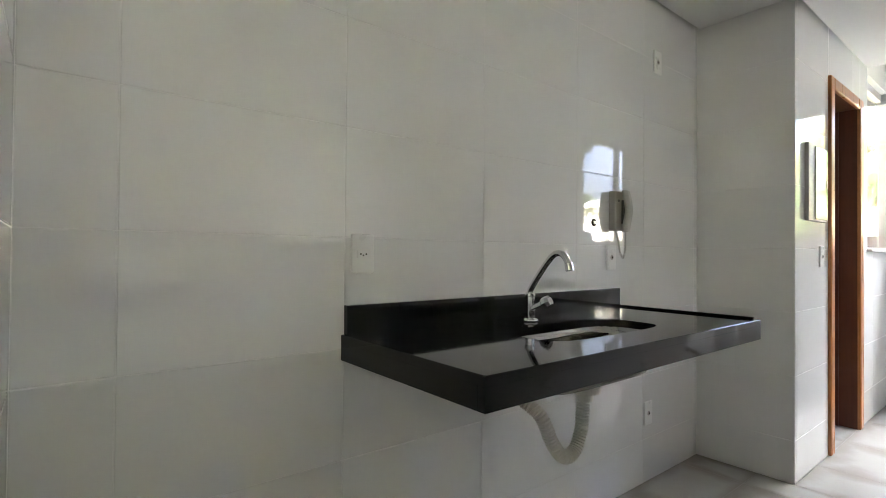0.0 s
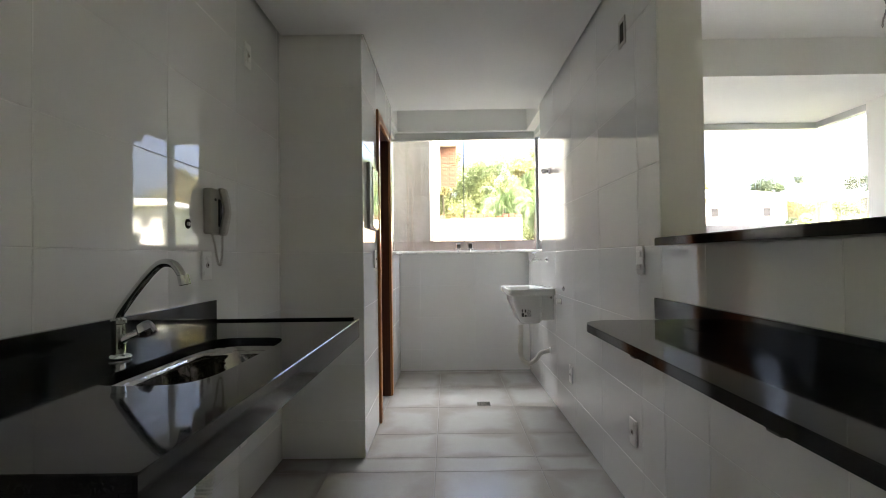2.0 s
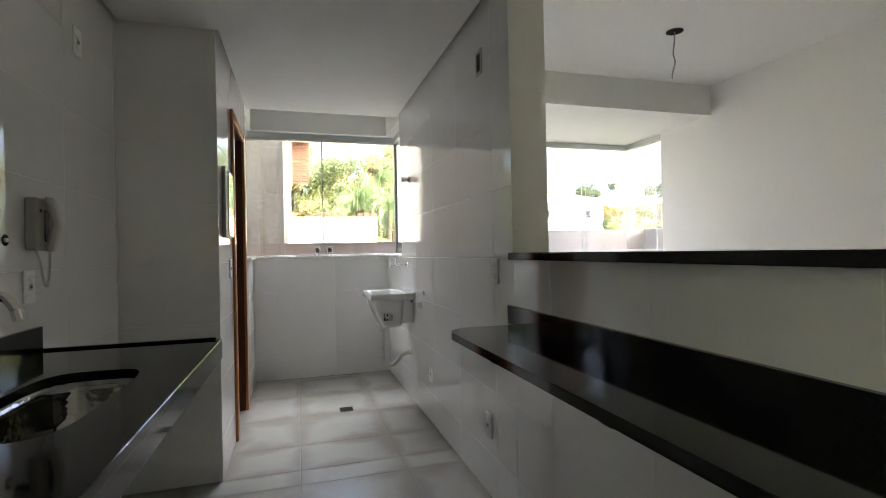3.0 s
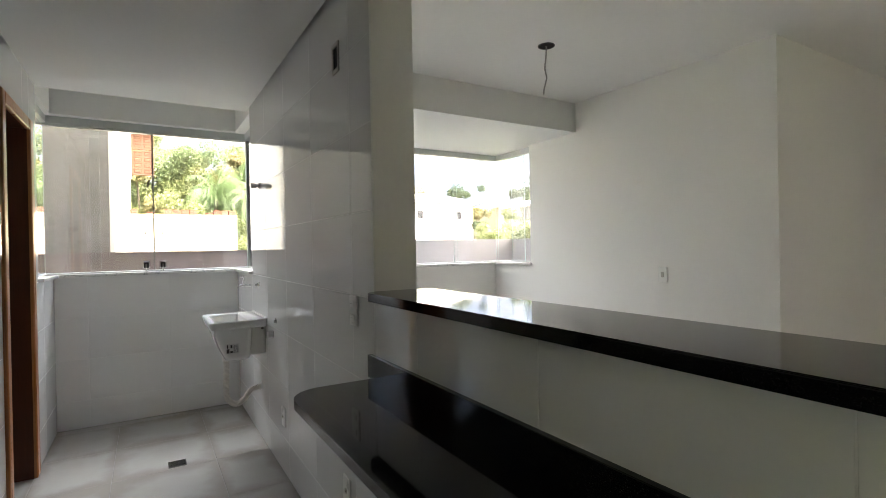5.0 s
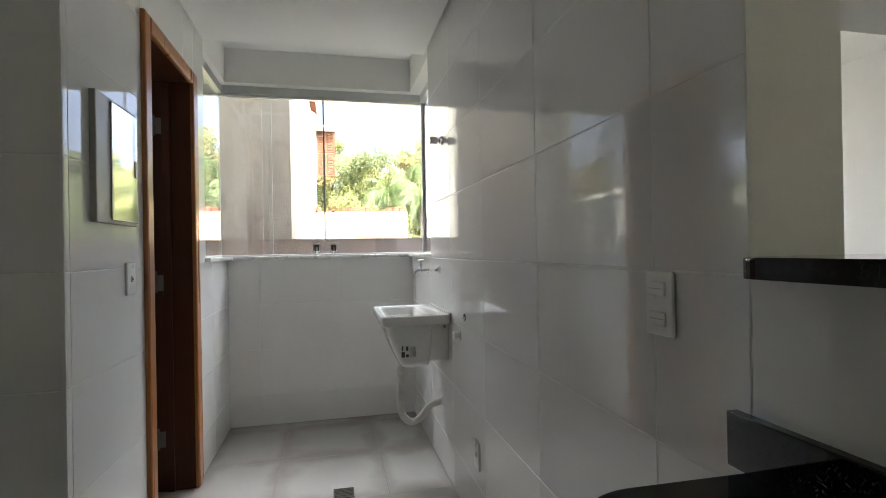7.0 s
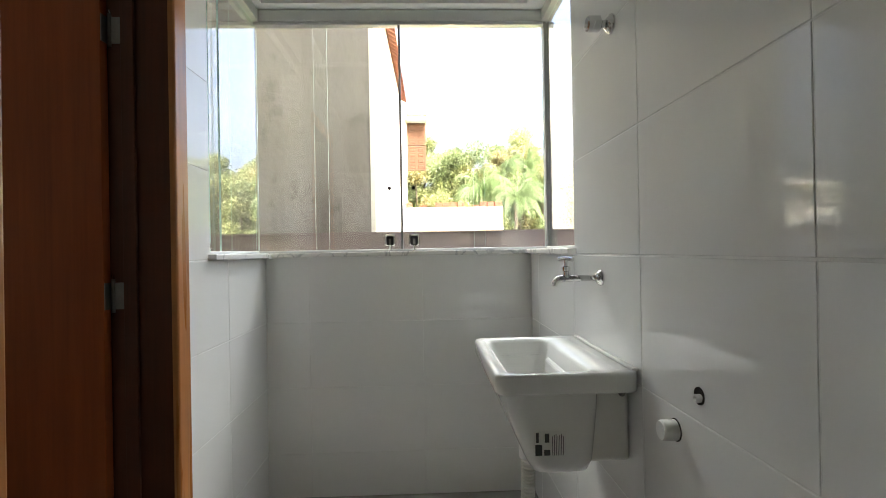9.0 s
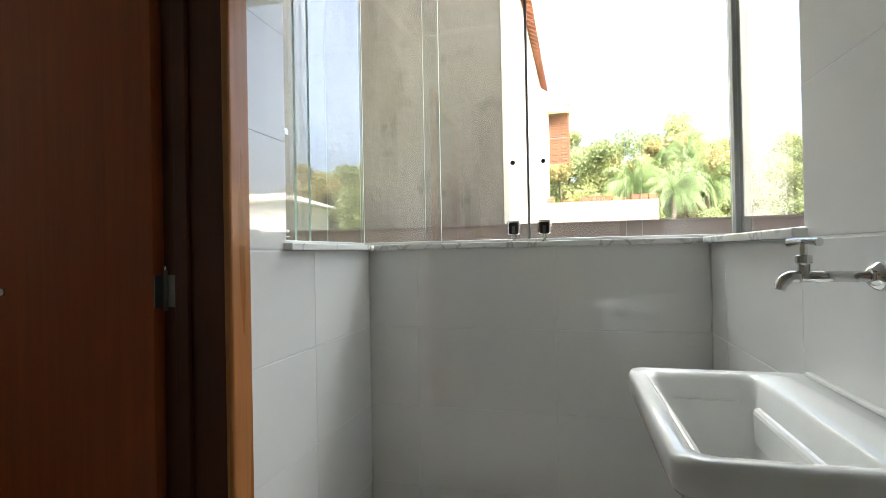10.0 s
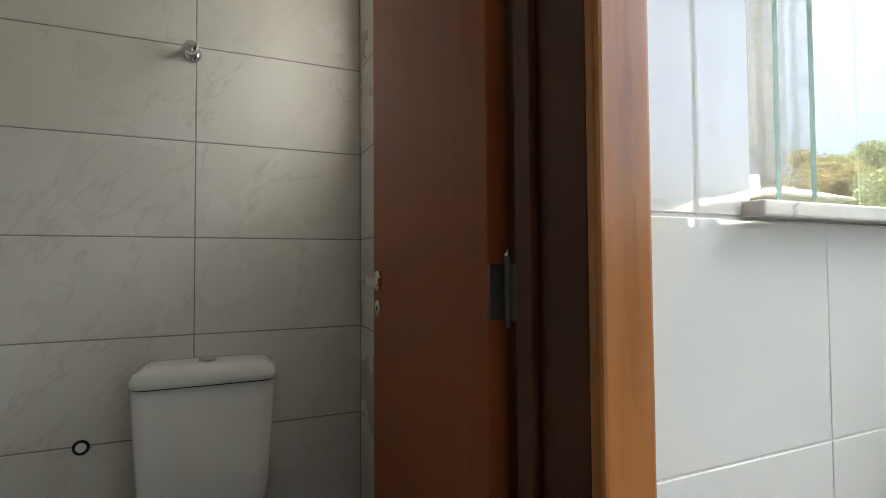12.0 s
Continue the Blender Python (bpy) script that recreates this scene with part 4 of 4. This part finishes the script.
# floor drain
drain = thing("floor_drain", "square chrome floor drain grate in the laundry", "floor drain", (3.45, 0.125, 0))
part("frame", boxes((3.40, 3.50, 0.075, 0.083, 0.0003, 0.004), (3.40, 3.50, 0.167, 0.175, 0.0003, 0.004), (3.40, 3.408, 0.083, 0.167, 0.0003, 0.004), (3.492, 3.50, 0.083, 0.167, 0.0003, 0.004)), STEEL, drain)
# Flat dark sheet painted as the shaded well under the slats.
part("well", boxes((3.408, 3.492, 0.083, 0.167, 0.0003, 0.0008)), HOLE, drain)
for k in range(6):
    part("slat", boxes((3.410 + k * 0.014, 3.4215 + k * 0.014, 0.083, 0.167, 0.0012, 0.0034)), STEEL, drain)
own(drain)

# lamp outlets with hanging wires
for x, y, z, ctrl in ((2.207, -1.894, 2.585, [(0, 0, 0), (0.004, 0, -0.06), (0.012, 0.004, -0.14), (0.002, 0, -0.2), (0.022, 0.004, -0.265), (0.03, 0, -0.30)]), (0.40, 0.40, 2.398, [(0, 0, 0), (0.005, 0, -0.02), (0.02, 0.01, -0.045), (0.04, 0.012, -0.055)])):
    lamp = thing("ceiling_wire_outlet", "dark ceiling lamp hole with loose twisted wires", "ceiling outlet", (x, y, z))
    part("hole", lathe([(0.05, 0), (0.05, -0.003), (0.042, -0.004), (0, -0.004)], 24), HOLE, lamp)
    part("rim", lathe([(0.053, -0.0005), (0.053, -0.004), (0.047, -0.005), (0.047, -0.0035)], 24), BLACK, lamp)
    line = resample(curve_points(ctrl, 10), 0.004)
    for ph in (0, math.pi):
        part("wire", tube([p + Vector((math.cos(i * 0.7 + ph), math.sin(i * 0.7 + ph), 0)) * 0.003 for i, p in enumerate(line)], 0.0024, 6), CABLE, lamp)

# ---- bathroom ----
toilet = thing("toilet", "white ceramic close-coupled toilet with cistern", "toilet", (3.24, 1.85, 0))
tx = 3.27
cist = rings([rr(tx - 0.15, tx + 0.15, 1.885, 2.075, 0.03, 0.42), rr(tx - 0.16, tx + 0.16, 1.872, 2.075, 0.032, 0.50), rr(tx - 0.175, tx + 0.175, 1.862, 2.075, 0.032, 0.784)])
part("cistern", cist, CERAMIC, toilet, "", True)
# Dark band that colours in the shade between cistern and lid.
part("cistern_gap", rings([rr(tx - 0.172, tx + 0.172, 1.865, 2.073, 0.03, 0.784), rr(tx - 0.172, tx + 0.172, 1.865, 2.073, 0.03, 0.788)]), HOLE, toilet)
lid = rings([rr(tx - 0.178, tx + 0.178, 1.858, 2.076, 0.034, 0.788), rr(tx - 0.178, tx + 0.178, 1.858, 2.076, 0.034, 0.806), rr(tx - 0.172, tx + 0.172, 1.866, 2.072, 0.04, 0.822), rr(tx - 0.15, tx + 0.15, 1.89, 2.04, 0.05, 0.832), rr(tx - 0.10, tx + 0.10, 1.93, 2.01, 0.04, 0.834)])
ld = part("cistern_lid", lid, CERAMIC, toilet, "", True)
part("flush_button", lathe([(0.024, 0), (0.024, 0.006), (0.02, 0.008), (0, 0.008)], 22, pose(tx, 1.96, 0.833)), CHROME, ld)


def oval(z, a, b, cy, flat=1.0):
    return [(tx + a * math.cos(2 * math.pi * k / 40), cy + b * math.sin(2 * math.pi * k / 40) * (flat if math.sin(2 * math.pi * k / 40) > 0 else 1), z) for k in range(40)]


part("bowl", rings([oval(0.001, 0.12, 0.22, 1.70), oval(0.05, 0.11, 0.21, 1.71), oval(0.2, 0.12, 0.23, 1.69), oval(0.33, 0.17, 0.27, 1.66), oval(0.385, 0.182, 0.275, 1.65), oval(0.40, 0.175, 0.268, 1.65)]), CERAMIC, toilet, "", True)
part("seat_lid", rings([oval(0.4005, 0.185, 0.278, 1.65, 0.8), oval(0.425, 0.188, 0.28, 1.65, 0.8), oval(0.44, 0.175, 0.268, 1.65, 0.8), oval(0.446, 0.12, 0.2, 1.65, 0.8)]), PLASTIC, toilet, "white plastic seat lid", True)
part("neck", rbox(tx - 0.11, tx + 0.11, 1.80, 2.05, 0.20, 0.419, 0.03, 3), CERAMIC, toilet)
own(toilet)
fv = thing("bathroom_valve", "round chrome valve knob on the bathroom tiles", "valve")
part("flange", lathe([(0.026, 0.0005), (0.025, 0.006), (0.012, 0.016), (0, 0.016)], 22), CHROME, fv, "", True)
part("knob", lathe([(0.011, 0.012), (0.011, 0.03), (0.019, 0.034), (0.02, 0.06), (0.016, 0.065), (0, 0.065)], 20), CHROME, fv, "", True)
fv.matrix_world = pose(3.217, 2.08, 1.745, 90)
wp = thing("wall_pipe_stub", "round water outlet with rusty ring in the bathroom", "pipe outlet")
part("ring", lathe([(0.021, 0.0003), (0.021, 0.002), (0.015, 0.003), (0.014, 0.001), (0, 0.001)], 20), HOLE, wp)
part("stub", lathe([(0.013, 0.001), (0.013, 0.005), (0.009, 0.005), (0.008, 0.002), (0, 0.002)], 18), PLASTIC, wp)
wp.matrix_world = pose(2.95, 2.08, 0.60, 90)


# ---- outside ----
parapet = structure("parapet", boxes((6.30, 6.44, -2.6, 8.0, -6.0, 1.333)), MAUVE, "faded mauve rendered parapet outside the laundry window", "parapet")
part("coping", boxes((6.285, 6.455, -2.6, 8.0, 1.3332, 1.345)), MAUVE, parapet)
parapet_2 = structure("parapet_living", boxes((4.75, 4.87, -3.8, -1.0, -6.0, 1.42), (2.4, 4.749, -3.8, -3.68, -6.0, 1.42)), LILAC, "pale lilac rendered parapet outside the living room", "parapet")

house = thing("neighbour_house", "tall grey cement house with a white side wall", "house", (11, 3.5, -6))
part("wall", boxes((7.3, 7.45, 0.65, 9.0, -6.0, 9.0)), CONCRETE, house, "bare weathered cement wall")
part("side_wall", boxes((7.451, 18.5, 0.66, 0.85, -6.0, 6.2)), LIME, house, "white limewashed side wall")
part("corner_strip", boxes((7.292, 7.40, 0.60, 0.649, -6.0, 9.0)), LIME, house)
roof = part("roof", rings([[(8.6, 0.62, 4.60), (8.6, 0.62, 4.66), (8.6, 6.0, 8.0), (8.6, 6.0, 7.9)], [(14.5, 0.62, 5.01), (14.5, 0.62, 5.07), (14.5, 6.0, 8.3), (14.5, 6.0, 8.2)]]), ROOFTILE, house, "terracotta tiled roof")
for k in range(30):
    x = 8.7 + k * 0.195
    z = 4.56 + (x - 8.6) * 0.07
    for dx, up in ((0.0, 1),):
        arcs = [[(x + dx + rad * math.cos(a), y, z + dz + up * (rad * 0.75 * math.sin(a) - 0.02)) for a in [math.pi * q / 5 for q in range(6)]] for y, dz, rad in ((0.50, -0.06, 0.07), (0.80, 0.13, 0.06))]
        part("roof_tile", rings([arcs[0] + [(p[0], p[1], p[2] - 0.014) for p in arcs[0][::-1]], arcs[1] + [(p[0], p[1], p[2] - 0.014) for p in arcs[1][::-1]]]), ROOFTILE, roof)
own(house)

shutter = thing("window_shutter", "open brown wooden panelled window shutter on the white house", "shutter", (17.25, 0.3, 3.6))
for z0, z1 in ((3.66, 4.40), (4.43, 5.11)):
    lf = part("shutter_leaf", boxes((17.25, 17.30, 0.02, 0.60, z0, z1)), SHUTTER, shutter)
    for y0, y1 in ((0.02, 0.075), (0.285, 0.335), (0.545, 0.60)):
        part("stile", boxes((17.222, 17.2495, y0, y1, z0, z1)), SHUTTER, lf)
    rows = 4
    for r in range(rows + 1):
        zr = z0 + (z1 - z0 - 0.04) * r / rows
        part("rail", boxes((17.226, 17.2494, 0.076, 0.284, zr, zr + 0.04), (17.226, 17.2494, 0.336, 0.544, zr, zr + 0.04)), SHUTTER, lf)
    for r in range(rows):
        zr = z0 + (z1 - z0 - 0.04) * r / rows + 0.055
        for y0 in (0.09, 0.35):
            h = (z1 - z0 - 0.04) / rows - 0.07
            part("raised_panel", rings([[(x, y0 + k, zr + k), (x, y0 + 0.18 - k, zr + k), (x, y0 + 0.18 - k, zr + h - k), (x, y0 + k, zr + h - k)] for x, k in ((17.2496, 0.0), (17.236, 0.025))]), SHUTTER, lf)
part("hinge_post", boxes((17.24, 17.34, 0.604, 0.659, 3.55, 5.2)), LIME, shutter)
own(shutter)
ledge = thing("window_canopy", "small white ledge with terracotta tiles above the shutter", "canopy", (17.2, 0.4, 5.2))
part("slab", boxes((16.95, 17.7, -0.02, 0.659, 5.16, 5.22), (17.0, 17.7, 0.02, 0.659, 5.2202, 5.27)), LIME, ledge)
for k in range(5):
    y = 0.05 + k * 0.125
    part("roof_tile", rings([[(xx, y + 0.06 * math.cos(a), zz + 0.05 * math.sin(a)) for a in [math.pi * q / 5 for q in range(6)]] for xx, zz in ((16.97, 5.272), (17.7, 5.45))]), ROOFTILE, ledge)
own(ledge)

garden_wall = thing("garden_wall", "sunlit cream garden wall with a broken brick top", "wall", (16, -0.8, -6))
part("wall", boxes((16.2, 16.4, -2.15, 0.7, -6.0, 2.42)), CREAM, garden_wall)
random.seed(3)
for k in range(13):
    y = -2.12 + k * 0.215
    if random.random() < 0.8:
        part("brick", boxes((16.2, 16.38, y, y + 0.19, 2.4203, 2.42 + random.choice((0.06, 0.09, 0.14)))), TERRA, garden_wall)
own(garden_wall)


def leaf_cloud(rng, centres, radii, count, size, droop=0.0):
    """Small bent leaves scattered through clumps: vertices and faces."""
    k = rng.integers(0, len(centres), count)
    d = rng.normal(size=(count, 3))
    d /= np.linalg.norm(d, axis=1)[:, None]
    p = centres[k] + d * radii[k][:, None] * (rng.random(count) ** 0.45)[:, None] * np.array([1, 1, 0.8])
    a = rng.normal(size=(count, 3))
    a[:, 2] -= droop
    a /= np.linalg.norm(a, axis=1)[:, None]
    b = np.cross(a, rng.normal(size=(count, 3)))
    b /= np.linalg.norm(b, axis=1)[:, None]
    s = size * (0.6 + 0.8 * rng.random(count))[:, None]
    v = np.stack([p, p + a * s * 0.5 + b * s * 0.28, p + a * s, p + a * s * 0.5 - b * s * 0.28], 1).reshape(-1, 3)
    f = np.arange(count * 4).reshape(-1, 4)
    return v, f


def cloud_part(name, v, f, material, parent):
    me = bpy.data.meshes.new(name)
    me.from_pydata(v.tolist(), [], f.tolist())
    me.materials.append(material)
    ob = new(name, me)
    ob.parent = parent
    ob["kind"] = "stuff"
    return ob


def tree(x, y, z0, height, spread, material, seed, count=2600, leaf=0.3, label="leafy green tree on the hillside", group="trees on the hillside", low=0.25):
    rng = np.random.default_rng(seed)
    e = thing("tree", label, "tree", (x, y, z0), group)
    th = height * 0.5
    part("trunk", tube([Vector((0.05 * math.sin(i * 1.3 + seed), 0.05 * math.cos(i + seed), th * i / 5)) for i in range(6)], lambda i: spread * 0.07 * (1 - 0.1 * i), 8), BARK, e)
    n = 13
    cs = np.column_stack([rng.normal(0, spread * 0.36, n), rng.normal(0, spread * 0.36, n), height * (low + (0.94 - low) * rng.random(n))])
    rs = spread * (0.22 + 0.2 * rng.random(n))
    cs[:, 2] -= rs * 0.5
    for q in range(5):
        part("limb", tube(curve_points([(0, 0, th * 0.8), tuple(cs[q] * np.array([0.5, 0.5, 0.85])), tuple(cs[q])], 4), lambda i: spread * 0.03 * (1.0 - 0.08 * i), 6), BARK, e)
    v, f = leaf_cloud(rng, cs, rs, count, leaf)
    cloud_part("crown", v, f, material, e)
    return e


def palm(x, y, z0, height, seed, length=2.6, fronds=34):
    rng = np.random.default_rng(seed)
    e = thing("palm_tree", "feathery green palm tree among the hillside trees", "palm tree", (x, y, z0), "palms on the hillside")
    part("trunk", tube([Vector((0.1 * math.sin(i * 0.5), 0, height * i / 8)) for i in range(9)], lambda i: 0.17 - 0.008 * i, 10), BARK, e)
    verts, faces = [], []
    for q in range(fronds):
        az, el = rng.random() * 2 * math.pi, math.radians(rng.uniform(-10, 80))
        L = length * rng.uniform(0.8, 1.15)
        prev = Vector((0.1 * math.sin(4), 0, height))
        d = Vector((math.cos(az) * math.cos(el), math.sin(az) * math.cos(el), math.sin(el)))
        for s in range(16):
            step = L / 16
            d = (d + Vector((0, 0, -0.06 - 0.012 * s))).normalized()
            nxt = prev + d * step
            side = d.cross(Vector((0, 0, 1))).normalized()
            ll = 0.42 * math.sin(math.pi * (0.15 + 0.8 * s / 16)) + 0.1
            for sg in (-1, 1):
                for h in (0.0, 0.33, 0.66):
                    b0 = prev + d * step * h
                    tip = b0 + side * sg * ll * rng.uniform(0.3, 0.6) + d * ll * 0.3 + Vector((0, 0, -ll * rng.uniform(0.5, 1.15)))
                    w = d * 0.014
                    i = len(verts)
                    verts += [tuple(b0 - w), tuple(b0 + w), tuple(tip)]
                    faces.append((i, i + 1, i + 2))
            prev = nxt
    cloud_part("fronds", np.array(verts), np.array(faces), FROND, e)
    return e


# hillside with trees behind the garden wall
rng = np.random.default_rng(11)
hv, hf = [], []
NX, NY = 24, 60
for i in range(NX):
    for j in range(NY):
        x, y = 19 + i * 3.5, 30 - j * 2.2
        hv.append((x, y, -6 + min(9.5, max(0, (x - 19) * 0.22)) + 0.9 * noise.noise(Vector((x * 0.08, y * 0.08, 0)))))
for i in range(NX - 1):
    for j in range(NY - 1):
        a = i * NY + j
        hf.append((a, a + 1, a + NY + 1, a + NY))
me = bpy.data.meshes.new("hillside")
me.from_pydata(hv, [], hf)
me.materials.append(SOIL)
tagged(new("ground_hillside", me), "grassy slope rising behind the houses", "hillside", "", "structure")

mats = (LEAVES, DRY, LEAVES2, LEAVES, LEAVES, LEAVES2)
for k in range(26):
    y = 9.0 - k * 1.02
    x = 36 + 6 * ((k * 7) % 5) / 4 + rng.uniform(-1, 1)
    top_z = 9.3 + rng.uniform(-0.9, 1.0) + (x - 36) * 0.2 - (1.0 if y < -9 else 0)
    z0 = -5.8 + min(9.5, (x - 19) * 0.22)
    tree(x, y, z0, top_z - z0, 2.6 + rng.uniform(0, 1.0), mats[k % 6], 100 + k, 14000, 0.18)
for k, (x, y, top_z, m) in enumerate(((31, -1.2, 4.6, LEAVES), (30, -2.6, 3.6, DRY), (31, -4.4, 4.2, LEAVES), (30, -7.2, 4.0, LEAVES2), (32, 0.4, 5.4, LEAVES), (30, -9.0, 3.8, LEAVES), (31, 2.2, 4.8, LEAVES))):
    tree(x, y, -3.4, top_z + 3.4, 1.9, m, 160 + k, 8000, 0.15, "yellow-green tree behind the garden wall")
for k in range(12):
    y = 3.2 - k * 1.35
    tree(34.6 + 1.2 * (k % 2), y, -2.6, 10.6 + rng.uniform(-0.5, 0.5) - (1.0 if y < -7 else 0), 3.0, mats[(k * 5 + 3) % 6], 200 + k, 12000, 0.18, low=0.1)
for x, y, h, s in ((33.5, -5.0, 8.8, 1), (34.0, -6.6, 9.6, 2), (33.0, -5.9, 7.4, 3), (32.0, -4.2, 6.6, 4), (31.5, -3.3, 7.6, 5), (31.0, -5.3, 7.2, 6), (32.5, -7.3, 7.6, 7)):
    palm(x, y, -3.0, h, s, 2.1, 46)


# far houses and trees towards the living room window
def far_house(az, dist, w, d, eave, rise, wall, roof, label):
    x, y = 0.37 + dist * math.cos(radians(az)), 0.21 + dist * math.sin(radians(az))
    h = eave + 6.0
    e = thing("far_house", label, "house", (x, y, -6), "houses in the distance")
    part("wall", boxes((-d / 2, d / 2, -w / 2, w / 2, 0, h)), wall, e)
    o = 0.35
    rf = part("roof", rings([[(sx * (d / 2 + g), sy * (w / 2 + g), zz) for sx, sy in ((-1, -1), (1, -1), (1, 1), (-1, 1))] for g, zz in ((o, h), (o, h + 0.12))]
                       + [[(sx * 0.2, sy * w / 4, h + rise) for sx, sy in ((-1, -1), (1, -1), (1, 1), (-1, 1))]]), roof, e, "low hipped roof")
    part("gutter", boxes((-d / 2 - o - 0.08, -d / 2 - o - 0.002, -w / 2 - o, w / 2 + o, h - 0.02, h + 0.08)), CREAM, rf)
    for q in (-0.27, 0.31):
        wd = part("window", boxes((-d / 2 - 0.02, -d / 2 - 0.004, q * w - 0.2, q * w + 0.2, h - 0.95, h - 0.5)), BLACK, e)
        part("frame", boxes((-d / 2 - 0.05, -d / 2 - 0.021, q * w - 0.25, q * w - 0.2, h - 1.0, h - 0.45), (-d / 2 - 0.05, -d / 2 - 0.021, q * w + 0.2, q * w + 0.25, h - 1.0, h - 0.45)), LIME, wd)
    return e


far_house(-29.0, 31, 4.6, 5, 3.95, 0.75, LIME, LIME, "white house with a pale hipped roof")
far_house(-37.9, 41, 2.6, 4, 4.35, 0.55, CREAM, LIME, "cream house with a pale roof")
far_house(-44.0, 37, 4.2, 5, 4.15, 0.65, CONCRETE, LIME, "grey house with a white roof edge")


def far_tree(az, dist, top_z, spread, crown, material, seed, label):
    x, y = 0.37 + dist * math.cos(radians(az)), 0.21 + dist * math.sin(radians(az))
    tree(x, y, -6.0, top_z + 6.0, spread, material, 300 + seed, 3600, 0.16, label, "trees between the houses", 1 - crown / (top_z + 6.0))


far_tree(-33.2, 45, 7.7, 1.7, 2.4, DARKLEAF, 1, "dark round tree behind a pale roof")
far_tree(-41.1, 50, 8.1, 1.5, 2.4, DARKLEAF, 2, "dark round tree between distant houses")
far_tree(-44.0, 50, 9.2, 2.6, 4.0, DARKLEAF, 3, "large dark tree between distant houses")
far_tree(-35.6, 34, 4.7, 0.85, 1.3, DRY, 4, "yellowish shrub beside the cream house")
far_tree(-39.7, 34, 4.5, 0.8, 1.2, LEAVES, 5, "green shrub beside a cream house")
far_tree(-36.3, 27, 3.15, 0.45, 0.9, DARKLEAF, 6, "small dark round shrub over the parapet")
far_tree(-37.6, 25, 2.95, 1.2, 1.5, LEAVES, 7, "large round shrub over the parapet")
far_tree(-39.6, 26, 3.15, 1.3, 1.6, DRY, 8, "large round shrub over the parapet")
far_tree(-41.6, 25, 3.05, 1.2, 1.5, LEAVES, 9, "large round shrub over the parapet")
far_tree(-43.8, 26, 3.5, 1.0, 1.8, LEAVES, 10, "large round shrub over the parapet")

# ---- tiles ----
KX = grid(0.256, 0.541, -1.2, 4.6)
lay_tiles(wall_sink, (0, YS + T, 0), (1, 0, 0), (0, 0, 1), [(-0.457, XC, 0, 2.6)], KX, ROWS_Z, TILE)
lay_tiles(wall_return, (-0.457 - T, 0, 0), (0, 1, 0), (0, 0, 1), [(0.74, YS, 0, 2.6)], [0.25, 0.79, YS], ROWS_Z, TILE)
lay_tiles(wall_duct, (XC + T, 0, 0), (0, -1, 0), (0, 0, 1), [(-YS, -YL, 0, 2.6)], [-YS, -YL], ROWS_Z, TILE)
LX = grid(4.131, 0.546, 2.4, 4.8)
lay_tiles(wall_laundry, (0, YL + T, 0), (1, 0, 0), (0, 0, 1), [(XC, 3.045, 0, 2.6), (3.765, WX, SILL, 2.6), (3.045, 3.765, 2.14, 2.6), (3.765, XE, 0, SILL)], LX, ROWS_Z, TILE)
lay_tiles(wall_end, (XE + T, 0, 0), (0, -1, 0), (0, 0, 1), [(-YL, -YR, 0, SILL)], grid(-0.657, 0.546, -0.9, 0.5), ROWS_Z, TILE)
RXL = sorted(-v for v in grid(3.352, 0.531, -1.5, 4.7))
lay_tiles(wall_bar, (0, YR - T, 0), (-1, 0, 0), (0, 0, 1), [(-RX, -1.545, SILL, 2.6), (-XE, -1.545, 0, SILL)], RXL, ROWS_Z, TILE)
lay_tiles(wall_half, (0, YR - T, 0), (-1, 0, 0), (0, 0, 1), [(-1.544, 1.25, 0, 1.156)], RXL, ROWS_Z, TILE)
BZ = [0.0, 0.019, 0.311, 0.603, 0.894, 1.186, 1.478, 1.77, 2.062, 2.354, 2.646]
lay_tiles(wall_bath_back, (0, 2.08 + T, 0), (1, 0, 0), (0, 0, 1), [(2.63, BX, 0, 2.45)], grid(3.227, 0.56, 2.4, 3.8), BZ, BTILE, 0.003, BGROUT)
lay_tiles(wall_bath_side, (BX + T, 0, 0), (0, -1, 0), (0, 0, 1), [(-2.08, -1.90, 0, 2.45), (-1.30, -1.03, 0, 2.45), (-1.90, -1.30, 0, 1.57), (-1.90, -1.30, 2.12, 2.45)], grid(-2.08, 0.56, -2.2, -0.9), BZ, BTILE, 0.003, BGROUT)
lay_tiles(wall_bath_duct, (2.63, 0, 0), (0, 1, 0), (0, 0, 1), [(1.03, 2.08, 0, 2.45)], grid(1.03, 0.56, 1.0, 2.1), BZ, BTILE, 0.003, BGROUT)
FXL, FYL = grid(2.28, 0.55, -2.2, 4.8), grid(0.466, 0.56, -5.1, 2.4)
lay_tiles(floor, (0, 0, -T), (1, 0, 0), (0, 1, 0), [(XC, XE, YR, YL), (-0.457, XC, YR, YS), (-1.95, -0.457, YR, 0.74), (-1.25, 4.22, -3.0, -0.575), (-1.95, -1.25, -4.85, YR), (-1.25, 1.405, -4.85, -3.0), (2.63, BX, 1.03, 2.08), (3.10, 3.702, YL, 1.03)], FXL, FYL, FLOOR, 0.003, FGROUT)
